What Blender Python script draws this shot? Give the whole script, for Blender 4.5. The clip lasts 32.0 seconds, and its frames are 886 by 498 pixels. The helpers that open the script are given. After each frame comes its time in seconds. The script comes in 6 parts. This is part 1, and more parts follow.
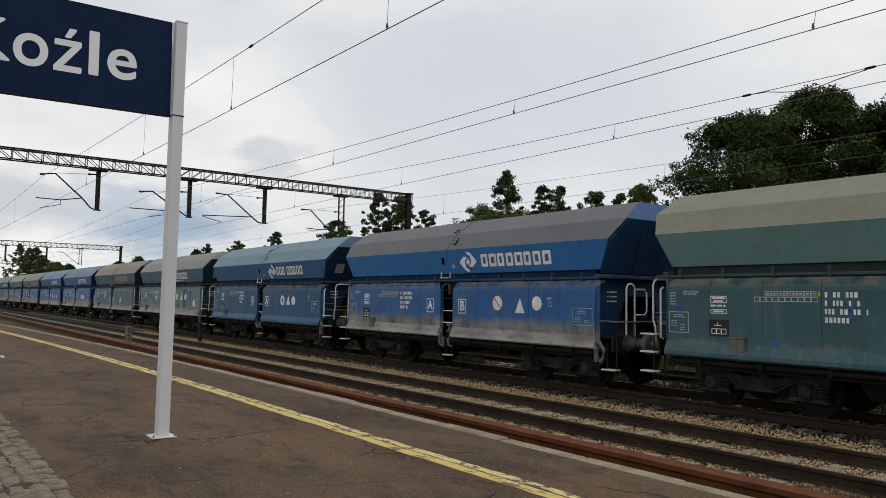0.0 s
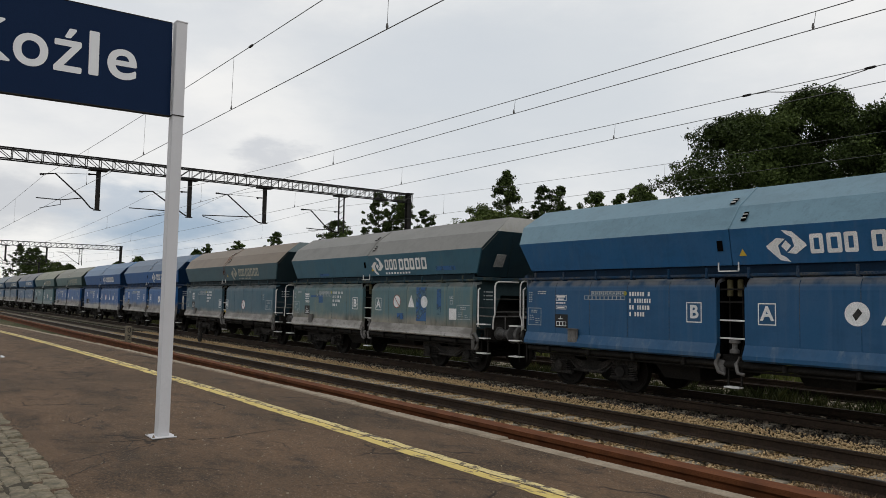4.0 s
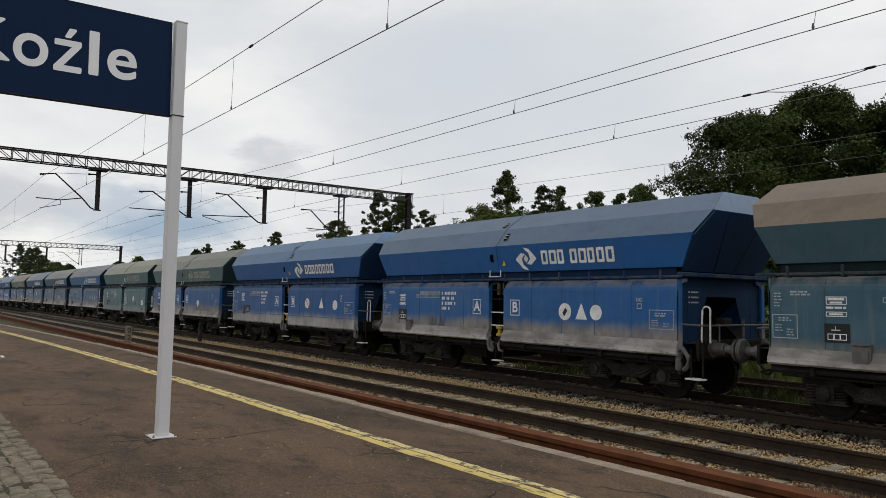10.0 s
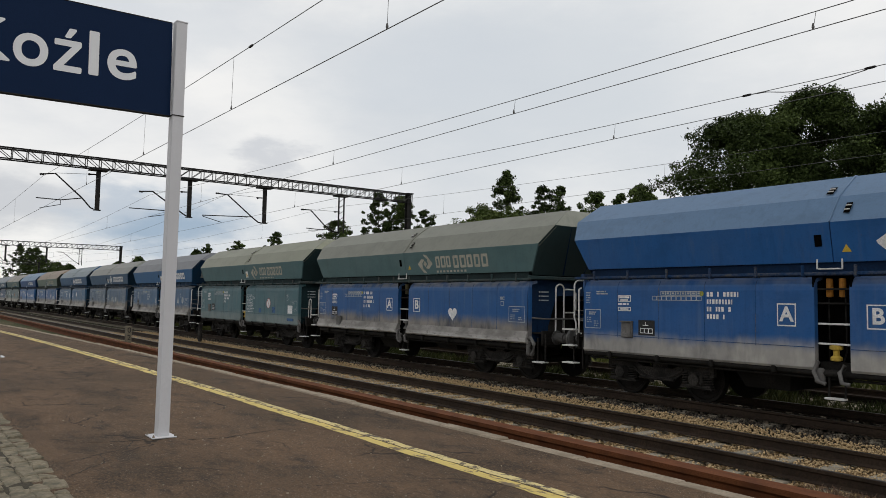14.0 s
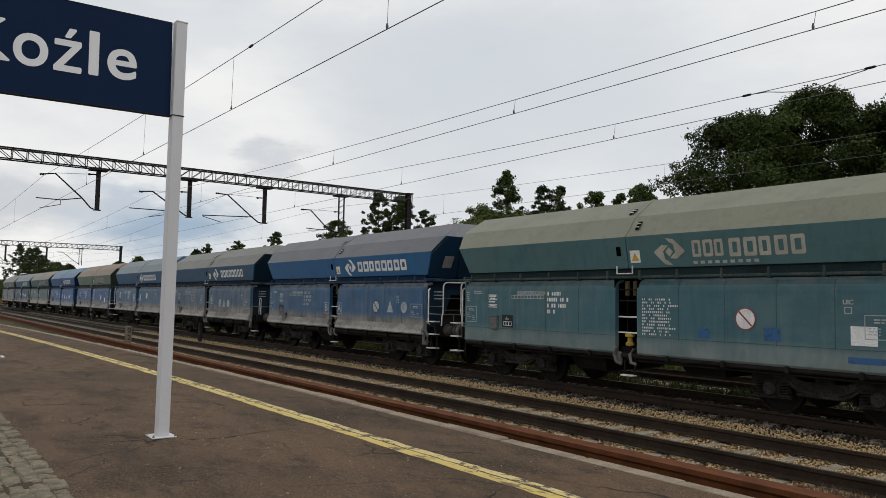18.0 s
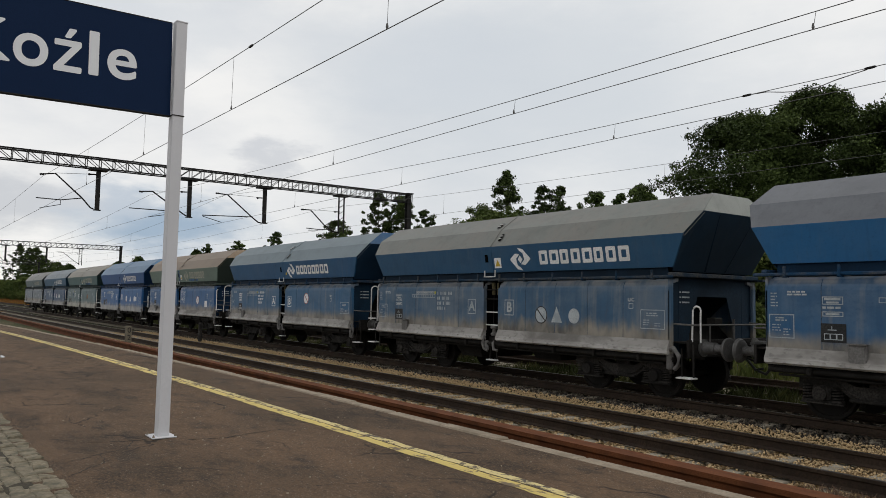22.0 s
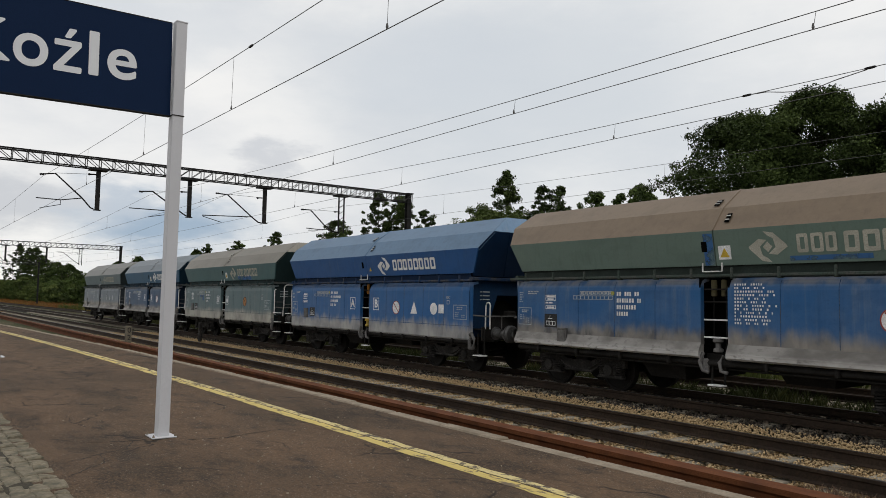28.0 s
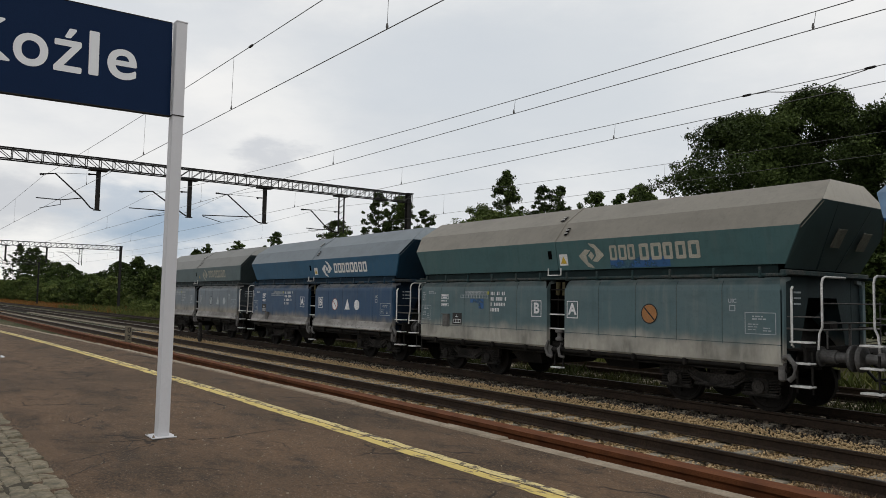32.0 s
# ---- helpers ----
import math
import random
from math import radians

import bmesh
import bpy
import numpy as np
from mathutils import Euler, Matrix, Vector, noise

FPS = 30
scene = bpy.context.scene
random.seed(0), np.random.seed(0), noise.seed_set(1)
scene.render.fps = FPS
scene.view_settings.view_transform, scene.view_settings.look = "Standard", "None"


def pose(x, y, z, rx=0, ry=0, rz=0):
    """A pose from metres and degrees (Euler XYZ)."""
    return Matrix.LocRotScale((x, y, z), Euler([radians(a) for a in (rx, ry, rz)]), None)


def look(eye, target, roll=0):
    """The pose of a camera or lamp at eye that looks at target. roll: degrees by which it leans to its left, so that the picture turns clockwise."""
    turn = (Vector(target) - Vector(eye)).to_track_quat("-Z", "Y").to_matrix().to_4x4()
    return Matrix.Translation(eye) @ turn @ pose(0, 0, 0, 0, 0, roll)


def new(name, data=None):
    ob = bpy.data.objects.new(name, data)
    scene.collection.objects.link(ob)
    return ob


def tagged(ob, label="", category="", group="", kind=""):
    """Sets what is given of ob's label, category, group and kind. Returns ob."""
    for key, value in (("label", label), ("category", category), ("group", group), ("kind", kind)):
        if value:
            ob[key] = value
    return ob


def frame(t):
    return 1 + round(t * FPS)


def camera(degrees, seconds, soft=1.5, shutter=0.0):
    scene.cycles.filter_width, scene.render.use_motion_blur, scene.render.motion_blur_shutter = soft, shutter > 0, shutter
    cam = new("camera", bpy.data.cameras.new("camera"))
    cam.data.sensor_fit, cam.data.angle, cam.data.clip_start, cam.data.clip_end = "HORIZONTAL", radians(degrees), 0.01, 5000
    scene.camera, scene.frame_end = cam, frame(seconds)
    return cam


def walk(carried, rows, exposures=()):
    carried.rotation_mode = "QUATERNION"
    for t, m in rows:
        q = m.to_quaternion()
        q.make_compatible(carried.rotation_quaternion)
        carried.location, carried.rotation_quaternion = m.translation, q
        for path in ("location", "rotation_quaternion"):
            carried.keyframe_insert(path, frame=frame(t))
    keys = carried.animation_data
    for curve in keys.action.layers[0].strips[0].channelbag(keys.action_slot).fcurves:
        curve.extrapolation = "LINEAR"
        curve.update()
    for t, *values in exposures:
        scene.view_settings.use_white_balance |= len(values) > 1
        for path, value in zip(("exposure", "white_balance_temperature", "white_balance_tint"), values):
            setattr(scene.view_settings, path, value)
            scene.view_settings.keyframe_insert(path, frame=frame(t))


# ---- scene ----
RAIL = -0.30          # top of the rails; the platform's surface is z = 0
TRAIN_Y = 13.60       # middle of the train's track
SPEED, PITCH = 5.2, 12.5

cam = camera(61.13, 32.0, soft=0.65)
EYE = (0, 0, 1.6)
CAM_POSE = look(EYE, (-0.80420801, 0.59044494, 1.6680019), 0.95)
walk(cam, [(0, CAM_POSE), (32, CAM_POSE)])

# ------------------------------------------------------------ world and light
SUN_EL, SUN_AZ = radians(48), radians(35)      # behind the train, veiled by cloud
world = bpy.data.worlds.new("world")
scene.world = world
world.use_nodes = True
wt = world.node_tree
wt.nodes.clear()


def wnode(kind, **values):
    n = wt.nodes.new(kind)
    for k, v in values.items():
        n.inputs[k].default_value = v
    return n


w_out = wnode("ShaderNodeOutputWorld")
w_bg = wnode("ShaderNodeBackground", Strength=1.0)
w_sky = wt.nodes.new("ShaderNodeTexSky")
w_sky.sky_type, w_sky.sun_disc = "NISHITA", False
w_sky.sun_elevation, w_sky.sun_rotation = SUN_EL, SUN_AZ
w_dim = wt.nodes.new("ShaderNodeVectorMath")
w_dim.operation = "SCALE"
w_dim.inputs["Scale"].default_value = 0.10
wt.links.new(w_sky.outputs[0], w_dim.inputs[0])
w_co = wt.nodes.new("ShaderNodeTexCoord")
w_map = wt.nodes.new("ShaderNodeMapping")
w_map.inputs["Scale"].default_value = (1.0, 1.0, 2.6)
wt.links.new(w_co.outputs["Generated"], w_map.inputs[0])
w_noise = wnode("ShaderNodeTexNoise", Scale=2.6, Detail=7.0, Roughness=0.56)
wt.links.new(w_map.outputs[0], w_noise.inputs["Vector"])
w_ramp = wt.nodes.new("ShaderNodeValToRGB")
w_ramp.color_ramp.elements[0].position, w_ramp.color_ramp.elements[0].color = 0.36, (0.75, 0.765, 0.785, 1)
w_ramp.color_ramp.elements[1].position, w_ramp.color_ramp.elements[1].color = 0.60, (0.94, 0.93, 0.91, 1)
wt.links.new(w_noise.outputs[0], w_ramp.inputs[0])


def cloud_gap(colour_in, way, size, tone, amount):
    """A ragged opening or a darker belly in the cloud sheet, about a direction of the sky."""
    near = wt.nodes.new("ShaderNodeVectorMath")
    near.operation = "SUBTRACT"
    wt.links.new(w_warp.outputs[0], near.inputs[0])
    near.inputs[1].default_value = way
    flat = wt.nodes.new("ShaderNodeVectorMath")
    flat.operation = "MULTIPLY"
    wt.links.new(near.outputs[0], flat.inputs[0])
    flat.inputs[1].default_value = tuple(1 / v for v in size)
    far = wt.nodes.new("ShaderNodeVectorMath")
    far.operation = "LENGTH"
    wt.links.new(flat.outputs[0], far.inputs[0])
    rim = wt.nodes.new("ShaderNodeMapRange")
    rim.interpolation_type = "SMOOTHSTEP"
    rim.inputs[1].default_value, rim.inputs[2].default_value, rim.inputs[3].default_value, rim.inputs[4].default_value = 0.25, 1.25, amount, 0.0
    wt.links.new(far.outputs["Value"], rim.inputs[0])
    m = wt.nodes.new("ShaderNodeMix")
    m.data_type = "RGBA"
    wt.links.new(rim.outputs[0], m.inputs[0])
    wt.links.new(colour_in, m.inputs[6])
    m.inputs[7].default_value = (*tone, 1)
    return m.outputs[2]


w_puff = wnode("ShaderNodeTexNoise", Scale=9.0, Detail=6.0, Roughness=0.6)
wt.links.new(w_map.outputs[0], w_puff.inputs["Vector"])
w_shift = wt.nodes.new("ShaderNodeVectorMath")
w_shift.operation = "MULTIPLY_ADD"
w_shift.inputs[1].default_value, w_shift.inputs[2].default_value = (0.16, 0.16, 0.10), (-0.08, -0.08, -0.05)
wt.links.new(w_puff.outputs["Color"], w_shift.inputs[0])
w_warp = wt.nodes.new("ShaderNodeVectorMath")
w_warp.operation = "ADD"
wt.links.new(w_co.outputs["Generated"], w_warp.inputs[0])
wt.links.new(w_shift.outputs[0], w_warp.inputs[1])
w_cloud = w_ramp.outputs[0]
for way, size, tone, amount in (((-0.958, 0.270, 0.090), (0.3, 0.125, 0.050), (0.36, 0.46, 0.58), 1.0),
                                ((-0.972, 0.200, 0.115), (0.3, 0.06, 0.035), (0.52, 0.58, 0.66), 0.8),
                                ((-0.905, 0.387, 0.182), (0.3, 0.04, 0.022), (0.58, 0.60, 0.64), 0.7),
                                ((-0.988, 0.110, 0.110), (0.3, 0.07, 0.05), (0.55, 0.57, 0.61), 0.8),
                                ((-0.700, 0.659, 0.275), (0.4, 0.34, 0.18), (0.625, 0.67, 0.715), 0.8),
                                ((-0.925, 0.190, 0.330), (0.3, 0.25, 0.06), (0.66, 0.70, 0.745), 0.6),
                                ((-0.790, 0.530, 0.300), (0.3, 0.16, 0.07), (0.66, 0.70, 0.745), 0.5)):
    w_cloud = cloud_gap(w_cloud, way, size, tone, amount)
w_mix = wt.nodes.new("ShaderNodeMix")
w_mix.data_type = "RGBA"
w_mix.inputs[0].default_value = 0.94
wt.links.new(w_dim.outputs[0], w_mix.inputs[6])
wt.links.new(w_cloud, w_mix.inputs[7])
wt.links.new(w_mix.outputs[2], w_bg.inputs[0])
wt.links.new(w_bg.outputs[0], w_out.inputs[0])

sun = new("sun", bpy.data.lights.new("sun", "SUN"))
sun.data.energy, sun.data.angle, sun.data.color = 0.7, radians(18), (1.0, 0.96, 0.9)
sun.matrix_world = look((0, 0, 0), (-math.sin(SUN_AZ) * math.cos(SUN_EL), -math.cos(SUN_AZ) * math.cos(SUN_EL), -math.sin(SUN_EL)))

# ------------------------------------------------------------ materials


class Nodes:
    """A material's tree with short calls."""

    def __init__(self, name, rough=0.7, metal=0.0):
        self.mat = bpy.data.materials.new(name)
        self.mat.use_nodes = True
        self.t = self.mat.node_tree
        self.b = self.t.nodes["Principled BSDF"]
        self.b.inputs["Roughness"].default_value = rough
        self.b.inputs["Metallic"].default_value = metal
        self.co = self.t.nodes.new("ShaderNodeTexCoord").outputs["Object"]

    def put(self, socket, value):
        if isinstance(value, bpy.types.NodeSocket):
            self.t.links.new(value, socket)
        else:
            socket.default_value = value

    def noise(self, scale, stretch=(1, 1, 1), detail=4.0, rough=0.55, co=None):
        m = self.t.nodes.new("ShaderNodeMapping")
        m.inputs["Scale"].default_value = stretch
        self.t.links.new(co or self.co, m.inputs[0])
        r = self.t.nodes.new("ShaderNodeObjectInfo")
        add = self.t.nodes.new("ShaderNodeVectorMath")
        add.operation = "MULTIPLY_ADD"
        add.inputs[1].default_value = (1, 1, 1)
        sc = self.t.nodes.new("ShaderNodeMath")
        sc.operation = "MULTIPLY"
        sc.inputs[1].default_value = 37.0
        self.t.links.new(r.outputs["Random"], sc.inputs[0])
        self.t.links.new(m.outputs[0], add.inputs[0])
        self.t.links.new(sc.outputs[0], add.inputs[2])
        n = self.t.nodes.new("ShaderNodeTexNoise")
        n.inputs["Scale"].default_value = scale
        n.inputs["Detail"].default_value = detail
        n.inputs["Roughness"].default_value = rough
        self.t.links.new(add.outputs[0], n.inputs["Vector"])
        return n.outputs[0]

    def ramp(self, fac, lo, hi):
        n = self.t.nodes.new("ShaderNodeMapRange")
        n.interpolation_type = "SMOOTHSTEP"
        n.inputs[1].default_value, n.inputs[2].default_value = lo, hi
        self.put(n.inputs[0], fac)
        return n.outputs[0]

    def mix(self, fac, a, b):
        n = self.t.nodes.new("ShaderNodeMix")
        n.data_type = "RGBA"
        self.put(n.inputs[0], fac)
        for s, v in ((n.inputs[6], a), (n.inputs[7], b)):
            self.put(s, v if isinstance(v, bpy.types.NodeSocket) else (*v, 1))
        return n.outputs[2]

    def math(self, op, a, b, clamp=True):
        n = self.t.nodes.new("ShaderNodeMath")
        n.operation = op
        n.use_clamp = clamp
        self.put(n.inputs[0], a)
        self.put(n.inputs[1], b)
        return n.outputs[0]

    def axis(self, k):
        n = self.t.nodes.new("ShaderNodeSeparateXYZ")
        self.t.links.new(self.co, n.inputs[0])
        return n.outputs[k]

    def bump(self, height, strength=0.3, distance=0.01):
        n = self.t.nodes.new("ShaderNodeBump")
        n.inputs["Strength"].default_value = strength
        n.inputs["Distance"].default_value = distance
        self.t.links.new(height, n.inputs["Height"])
        self.t.links.new(n.outputs[0], self.b.inputs["Normal"])

    def done(self, colour):
        self.put(self.b.inputs["Base Color"], colour if isinstance(colour, bpy.types.NodeSocket) else (*colour, 1))
        return self.mat


def tint(c, k):
    return tuple(v * k for v in c)


def rough_surface(name, c, c2, scale=3.0, fine=60.0, rough=0.85, bump=0.3, dist=0.01, metal=0.0, speck=0.62, spec=0.18):
    """Two colours mixed at two scales, with fine relief."""
    n = Nodes(name, rough, metal)
    big = n.ramp(n.noise(scale, detail=5), 0.35, 0.68)
    small = n.noise(fine, detail=3)
    col = n.mix(big, c, c2)
    col = n.mix(n.ramp(small, 0.35, 0.75), col, tint(c, speck))
    n.b.inputs["Specular IOR Level"].default_value = spec
    n.bump(small, bump, dist)
    return n.done(col)


def wagon_paint(name, c, dust, grime=0.5, rust=0.2, low=None, pale=False, crust_on=0.86, streaky=0.22, sheen=0.06):
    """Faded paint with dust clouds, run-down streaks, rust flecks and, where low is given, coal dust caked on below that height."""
    n = Nodes(name, 0.5)
    n.b.inputs["Specular IOR Level"].default_value = 0.26
    n.b.inputs["Sheen Weight"].default_value, n.b.inputs["Sheen Roughness"].default_value = sheen, 0.45
    n.b.inputs["Sheen Tint"].default_value = (0.62, 0.60, 0.56, 1)
    cloud = n.ramp(n.noise(0.9, detail=5, rough=0.6), 0.38, 0.72)
    streak = n.ramp(n.noise(2.2, (3.2, 3.2, 0.22), detail=5, rough=0.6), 0.5, 0.78)
    fine = n.noise(26, detail=4)
    col = n.mix(n.math("MULTIPLY", cloud, 0.32 * grime), c, dust)
    col = n.mix(n.math("MULTIPLY", streak, 0.6 * grime), col, dust)
    blotch = n.ramp(n.noise(1.5, (0.7, 1, 1.3), 7, 0.66), 0.46, 0.66)
    col = n.mix(n.math("MULTIPLY", blotch, 0.5), col, tint(c, 0.74))
    wash = n.ramp(n.noise(3.0, (2.6, 2.6, 0.18), 6, 0.62), 0.50, 0.70)
    col = n.mix(n.math("MULTIPLY", wash, 0.36), col, tint(c, 0.66))
    col = n.mix(n.math("MULTIPLY", n.ramp(fine, 0.5, 0.8), 0.3), col, tint(c, 0.5))
    if low is not None:
        z = n.axis(2)
        drift = n.math("MULTIPLY", n.math("SUBTRACT", n.noise(0.9, detail=4), 0.5, False), 0.32, False)
        fringe = n.math("MULTIPLY", n.math("SUBTRACT", n.noise(5.0, (1, 1, 0.3), 6), 0.5, False), streaky, False)
        edge = n.math("ADD", n.math("ADD", z, drift, False), fringe, False)
        cake = n.math("SUBTRACT", 1.0, n.ramp(edge, low - 0.15, low + 0.17))
        thick = n.ramp(n.noise(1.3, (1, 1, 0.8), 6), 0.34, 0.62)
        thin, full = ((0.20, 0.187, 0.16), (0.44, 0.415, 0.36)) if pale else ((0.085, 0.074, 0.058), (0.29, 0.26, 0.21))
        crust = n.mix(n.ramp(n.noise(7, (1, 1, 0.35), 5), 0.4, 0.7), n.mix(thick, thin, full), tint(full, 0.75))
        col = n.mix(n.math("MULTIPLY", cake, crust_on), col, crust)
        ridge = n.math("MULTIPLY", n.ramp(z, 2.20, 2.33), n.ramp(n.noise(3.0, (1, 1, 0.5), 6), 0.3, 0.6))
        col = n.mix(n.math("MULTIPLY", ridge, 0.25 if pale else 0.6), col, (0.36, 0.345, 0.32))
    spots = n.ramp(n.noise(3.1, (1, 1, 0.5), 6, 0.65), 0.68, 0.74)
    col = n.mix(n.math("MULTIPLY", spots, rust), col, (0.10, 0.045, 0.022))
    n.bump(n.noise(1.6, detail=2), 0.12, 0.03)
    return n.done(col)


asphalt = Nodes("old_asphalt", 0.9)
a_big = asphalt.ramp(asphalt.noise(0.55, (0.5, 1.2, 1), 6, 0.62), 0.36, 0.68)
a_mid = asphalt.ramp(asphalt.noise(2.6, (0.7, 1.4, 1), 6, 0.65), 0.46, 0.74)
a_fine = asphalt.noise(95, detail=3)
a_col = asphalt.mix(a_big, (0.128, 0.080, 0.048), (0.078, 0.051, 0.032))
a_col = asphalt.mix(asphalt.math("MULTIPLY", a_mid, 0.8), a_col, (0.027, 0.023, 0.020))
a_col = asphalt.mix(asphalt.ramp(a_fine, 0.54, 0.72), a_col, (0.25, 0.185, 0.13))
a_col = asphalt.mix(asphalt.ramp(asphalt.noise(52, detail=2), 0.66, 0.71), a_col, (0.34, 0.30, 0.25))
asphalt.b.inputs["Specular IOR Level"].default_value = 0.15
a_grit = asphalt.noise(44, (0.8, 1.2, 1), 4, 0.75)
a_col = asphalt.mix(asphalt.math("MULTIPLY", asphalt.ramp(a_grit, 0.52, 0.62), 0.7), a_col, (0.045, 0.034, 0.025))
a_rough = asphalt.noise(30, (0.6, 1.2, 1), 6, 0.7)
a_col = asphalt.mix(asphalt.math("MULTIPLY", asphalt.ramp(a_rough, 0.48, 0.62), 0.42), a_col, (0.040, 0.032, 0.025))
a_damp = asphalt.math("MULTIPLY", asphalt.ramp(asphalt.noise(1.15, (0.55, 1.0, 1), 5, 0.6), 0.49, 0.66), asphalt.ramp(asphalt.noise(34, (0.7, 1.5, 1), 6, 0.75), 0.38, 0.60))
a_col = asphalt.mix(asphalt.math("MULTIPLY", a_damp, 0.8), a_col, (0.024, 0.020, 0.016))
a_push = asphalt.t.nodes.new("ShaderNodeTexNoise")
a_push.inputs["Scale"].default_value, a_push.inputs["Detail"].default_value = 1.8, 6.0
asphalt.t.links.new(asphalt.co, a_push.inputs["Vector"])
a_sum = asphalt.t.nodes.new("ShaderNodeVectorMath")
a_sum.operation = "MULTIPLY_ADD"
a_sum.inputs[1].default_value = (0.7, 0.7, 0.0)
asphalt.t.links.new(a_push.outputs["Color"], a_sum.inputs[0])
asphalt.t.links.new(asphalt.co, a_sum.inputs[2])
a_vor = asphalt.t.nodes.new("ShaderNodeTexVoronoi")
a_vor.feature = "DISTANCE_TO_EDGE"
a_vor.inputs["Scale"].default_value = 0.62
asphalt.t.links.new(a_sum.outputs[0], a_vor.inputs["Vector"])
a_web = asphalt.math("SUBTRACT", 1.0, asphalt.ramp(a_vor.outputs["Distance"], 0.004, 0.017))
a_web = asphalt.math("MULTIPLY", a_web, asphalt.ramp(asphalt.noise(0.6, detail=4), 0.44, 0.6))
a_col = asphalt.mix(asphalt.math("MULTIPLY", a_web, 0.85), a_col, (0.020, 0.017, 0.014))
asphalt.bump(a_rough, 0.7, 0.015)
M_ASPHALT = asphalt.done(a_col)
M_CRACK = rough_surface("crack_filling", (0.018, 0.016, 0.014), (0.03, 0.027, 0.022))
M_YELLOW = Nodes("worn_yellow_paint", 0.7)
y_w = M_YELLOW.ramp(M_YELLOW.noise(5, (0.8, 1.2, 1), 9, 0.78), 0.515, 0.58)
y_f = M_YELLOW.noise(60, detail=3)
M_YELLOW.bump(y_f, 0.3, 0.004)
M_YELLOW = M_YELLOW.done(M_YELLOW.mix(y_w, M_YELLOW.mix(M_YELLOW.noise(9), (0.50, 0.36, 0.07), (0.58, 0.47, 0.16)), (0.13, 0.09, 0.05)))
M_KERB = rough_surface("kerb_concrete", (0.32, 0.265, 0.20), (0.185, 0.15, 0.108), 4, 45, 0.9, 0.5)
M_SETT = rough_surface("stone_sett", (0.25, 0.215, 0.155), (0.10, 0.095, 0.07), 9, 45, 0.9, 1.0, 0.02)
M_JOINT = rough_surface("sett_joint_soil", (0.060, 0.050, 0.034), (0.036, 0.031, 0.021), 9, 50, bump=0.8)
M_BALLAST = rough_surface("ballast_bed", (0.33, 0.235, 0.135), (0.20, 0.14, 0.082), 1.1, 26, 0.95, 1.0, 0.05)
M_STONE = Nodes("ballast_stone", 0.9)
st_geo = M_STONE.t.nodes.new("ShaderNodeNewGeometry").outputs["Random Per Island"]
M_STONE = M_STONE.done(M_STONE.mix(M_STONE.noise(30), M_STONE.mix(st_geo, (0.42, 0.285, 0.145), (0.66, 0.49, 0.27)), M_STONE.mix(st_geo, (0.56, 0.41, 0.225), (0.32, 0.215, 0.115))))
M_STONE_DARK = Nodes("dark_ballast_stone", 0.85)
sd_geo = M_STONE_DARK.t.nodes.new("ShaderNodeNewGeometry").outputs["Random Per Island"]
M_STONE_DARK = M_STONE_DARK.done(M_STONE_DARK.mix(M_STONE_DARK.ramp(sd_geo, 0.80, 0.97), M_STONE_DARK.mix(sd_geo, (0.010, 0.009, 0.007), (0.085, 0.063, 0.042)), (0.17, 0.135, 0.095)))
M_RAIL = rough_surface("dark_rail_steel", (0.034, 0.024, 0.018), (0.058, 0.040, 0.028), 2, 40, 0.8, 0.2, 0.004, 0.3)
M_RAILTOP = rough_surface("worn_rail_head", (0.10, 0.085, 0.075), (0.16, 0.15, 0.14), 1, 30, 0.38, 0.05, 0.002, 0.8)
M_RUSTRAIL = rough_surface("rusted_rail", (0.145, 0.052, 0.021), (0.075, 0.027, 0.012), 2.5, 50, 0.9, 0.4, 0.004)
M_SLEEPER = rough_surface("concrete_sleeper", (0.36, 0.32, 0.25), (0.22, 0.19, 0.145), 2, 50, 0.9, 0.4)
M_GROUND = rough_surface("earth_and_grass", (0.050, 0.055, 0.022), (0.085, 0.070, 0.035), 0.25, 9, 0.95, 0.8, 0.1)
M_BLACKSTEEL = rough_surface("dark_mast_steel", (0.014, 0.014, 0.014), (0.026, 0.024, 0.022), 2, 40, 0.7, 0.2)
M_GALV = rough_surface("grey_lattice_steel", (0.05, 0.05, 0.05), (0.085, 0.083, 0.08), 2, 40, 0.6, 0.2)
M_WIRE = rough_surface("catenary_wire", (0.13, 0.13, 0.128), (0.17, 0.165, 0.16), 2, 40, 0.6)
M_SIGN = rough_surface("navy_sign_sheet", (0.0045, 0.0165, 0.052), (0.0055, 0.019, 0.058), 1.2, 70, 0.75, 0.03, 0.001, 0.0, 0.9)
M_SIGN.node_tree.nodes["Principled BSDF"].inputs["Specular IOR Level"].default_value = 0.12
M_POST = rough_surface("white_sign_post", (0.60, 0.60, 0.62), (0.55, 0.55, 0.57), 1.5, 40, 0.5, 0.02, 0.001, 0.0, 0.93)
M_LETTER = rough_surface("white_reflective_film", (0.74, 0.755, 0.77), (0.69, 0.70, 0.715), 2, 60, 0.5, 0.02, 0.001, 0.0, 0.95)
M_PLINTH = rough_surface("marker_concrete", (0.20, 0.175, 0.13), (0.12, 0.105, 0.08), 6, 50)
M_MARKTEXT = rough_surface("faded_black_paint", (0.03, 0.03, 0.03), (0.05, 0.05, 0.045))
M_UNDER = rough_surface("grimy_underframe", (0.011, 0.010, 0.009), (0.024, 0.022, 0.02), 2.5, 30, 0.8, 0.4)
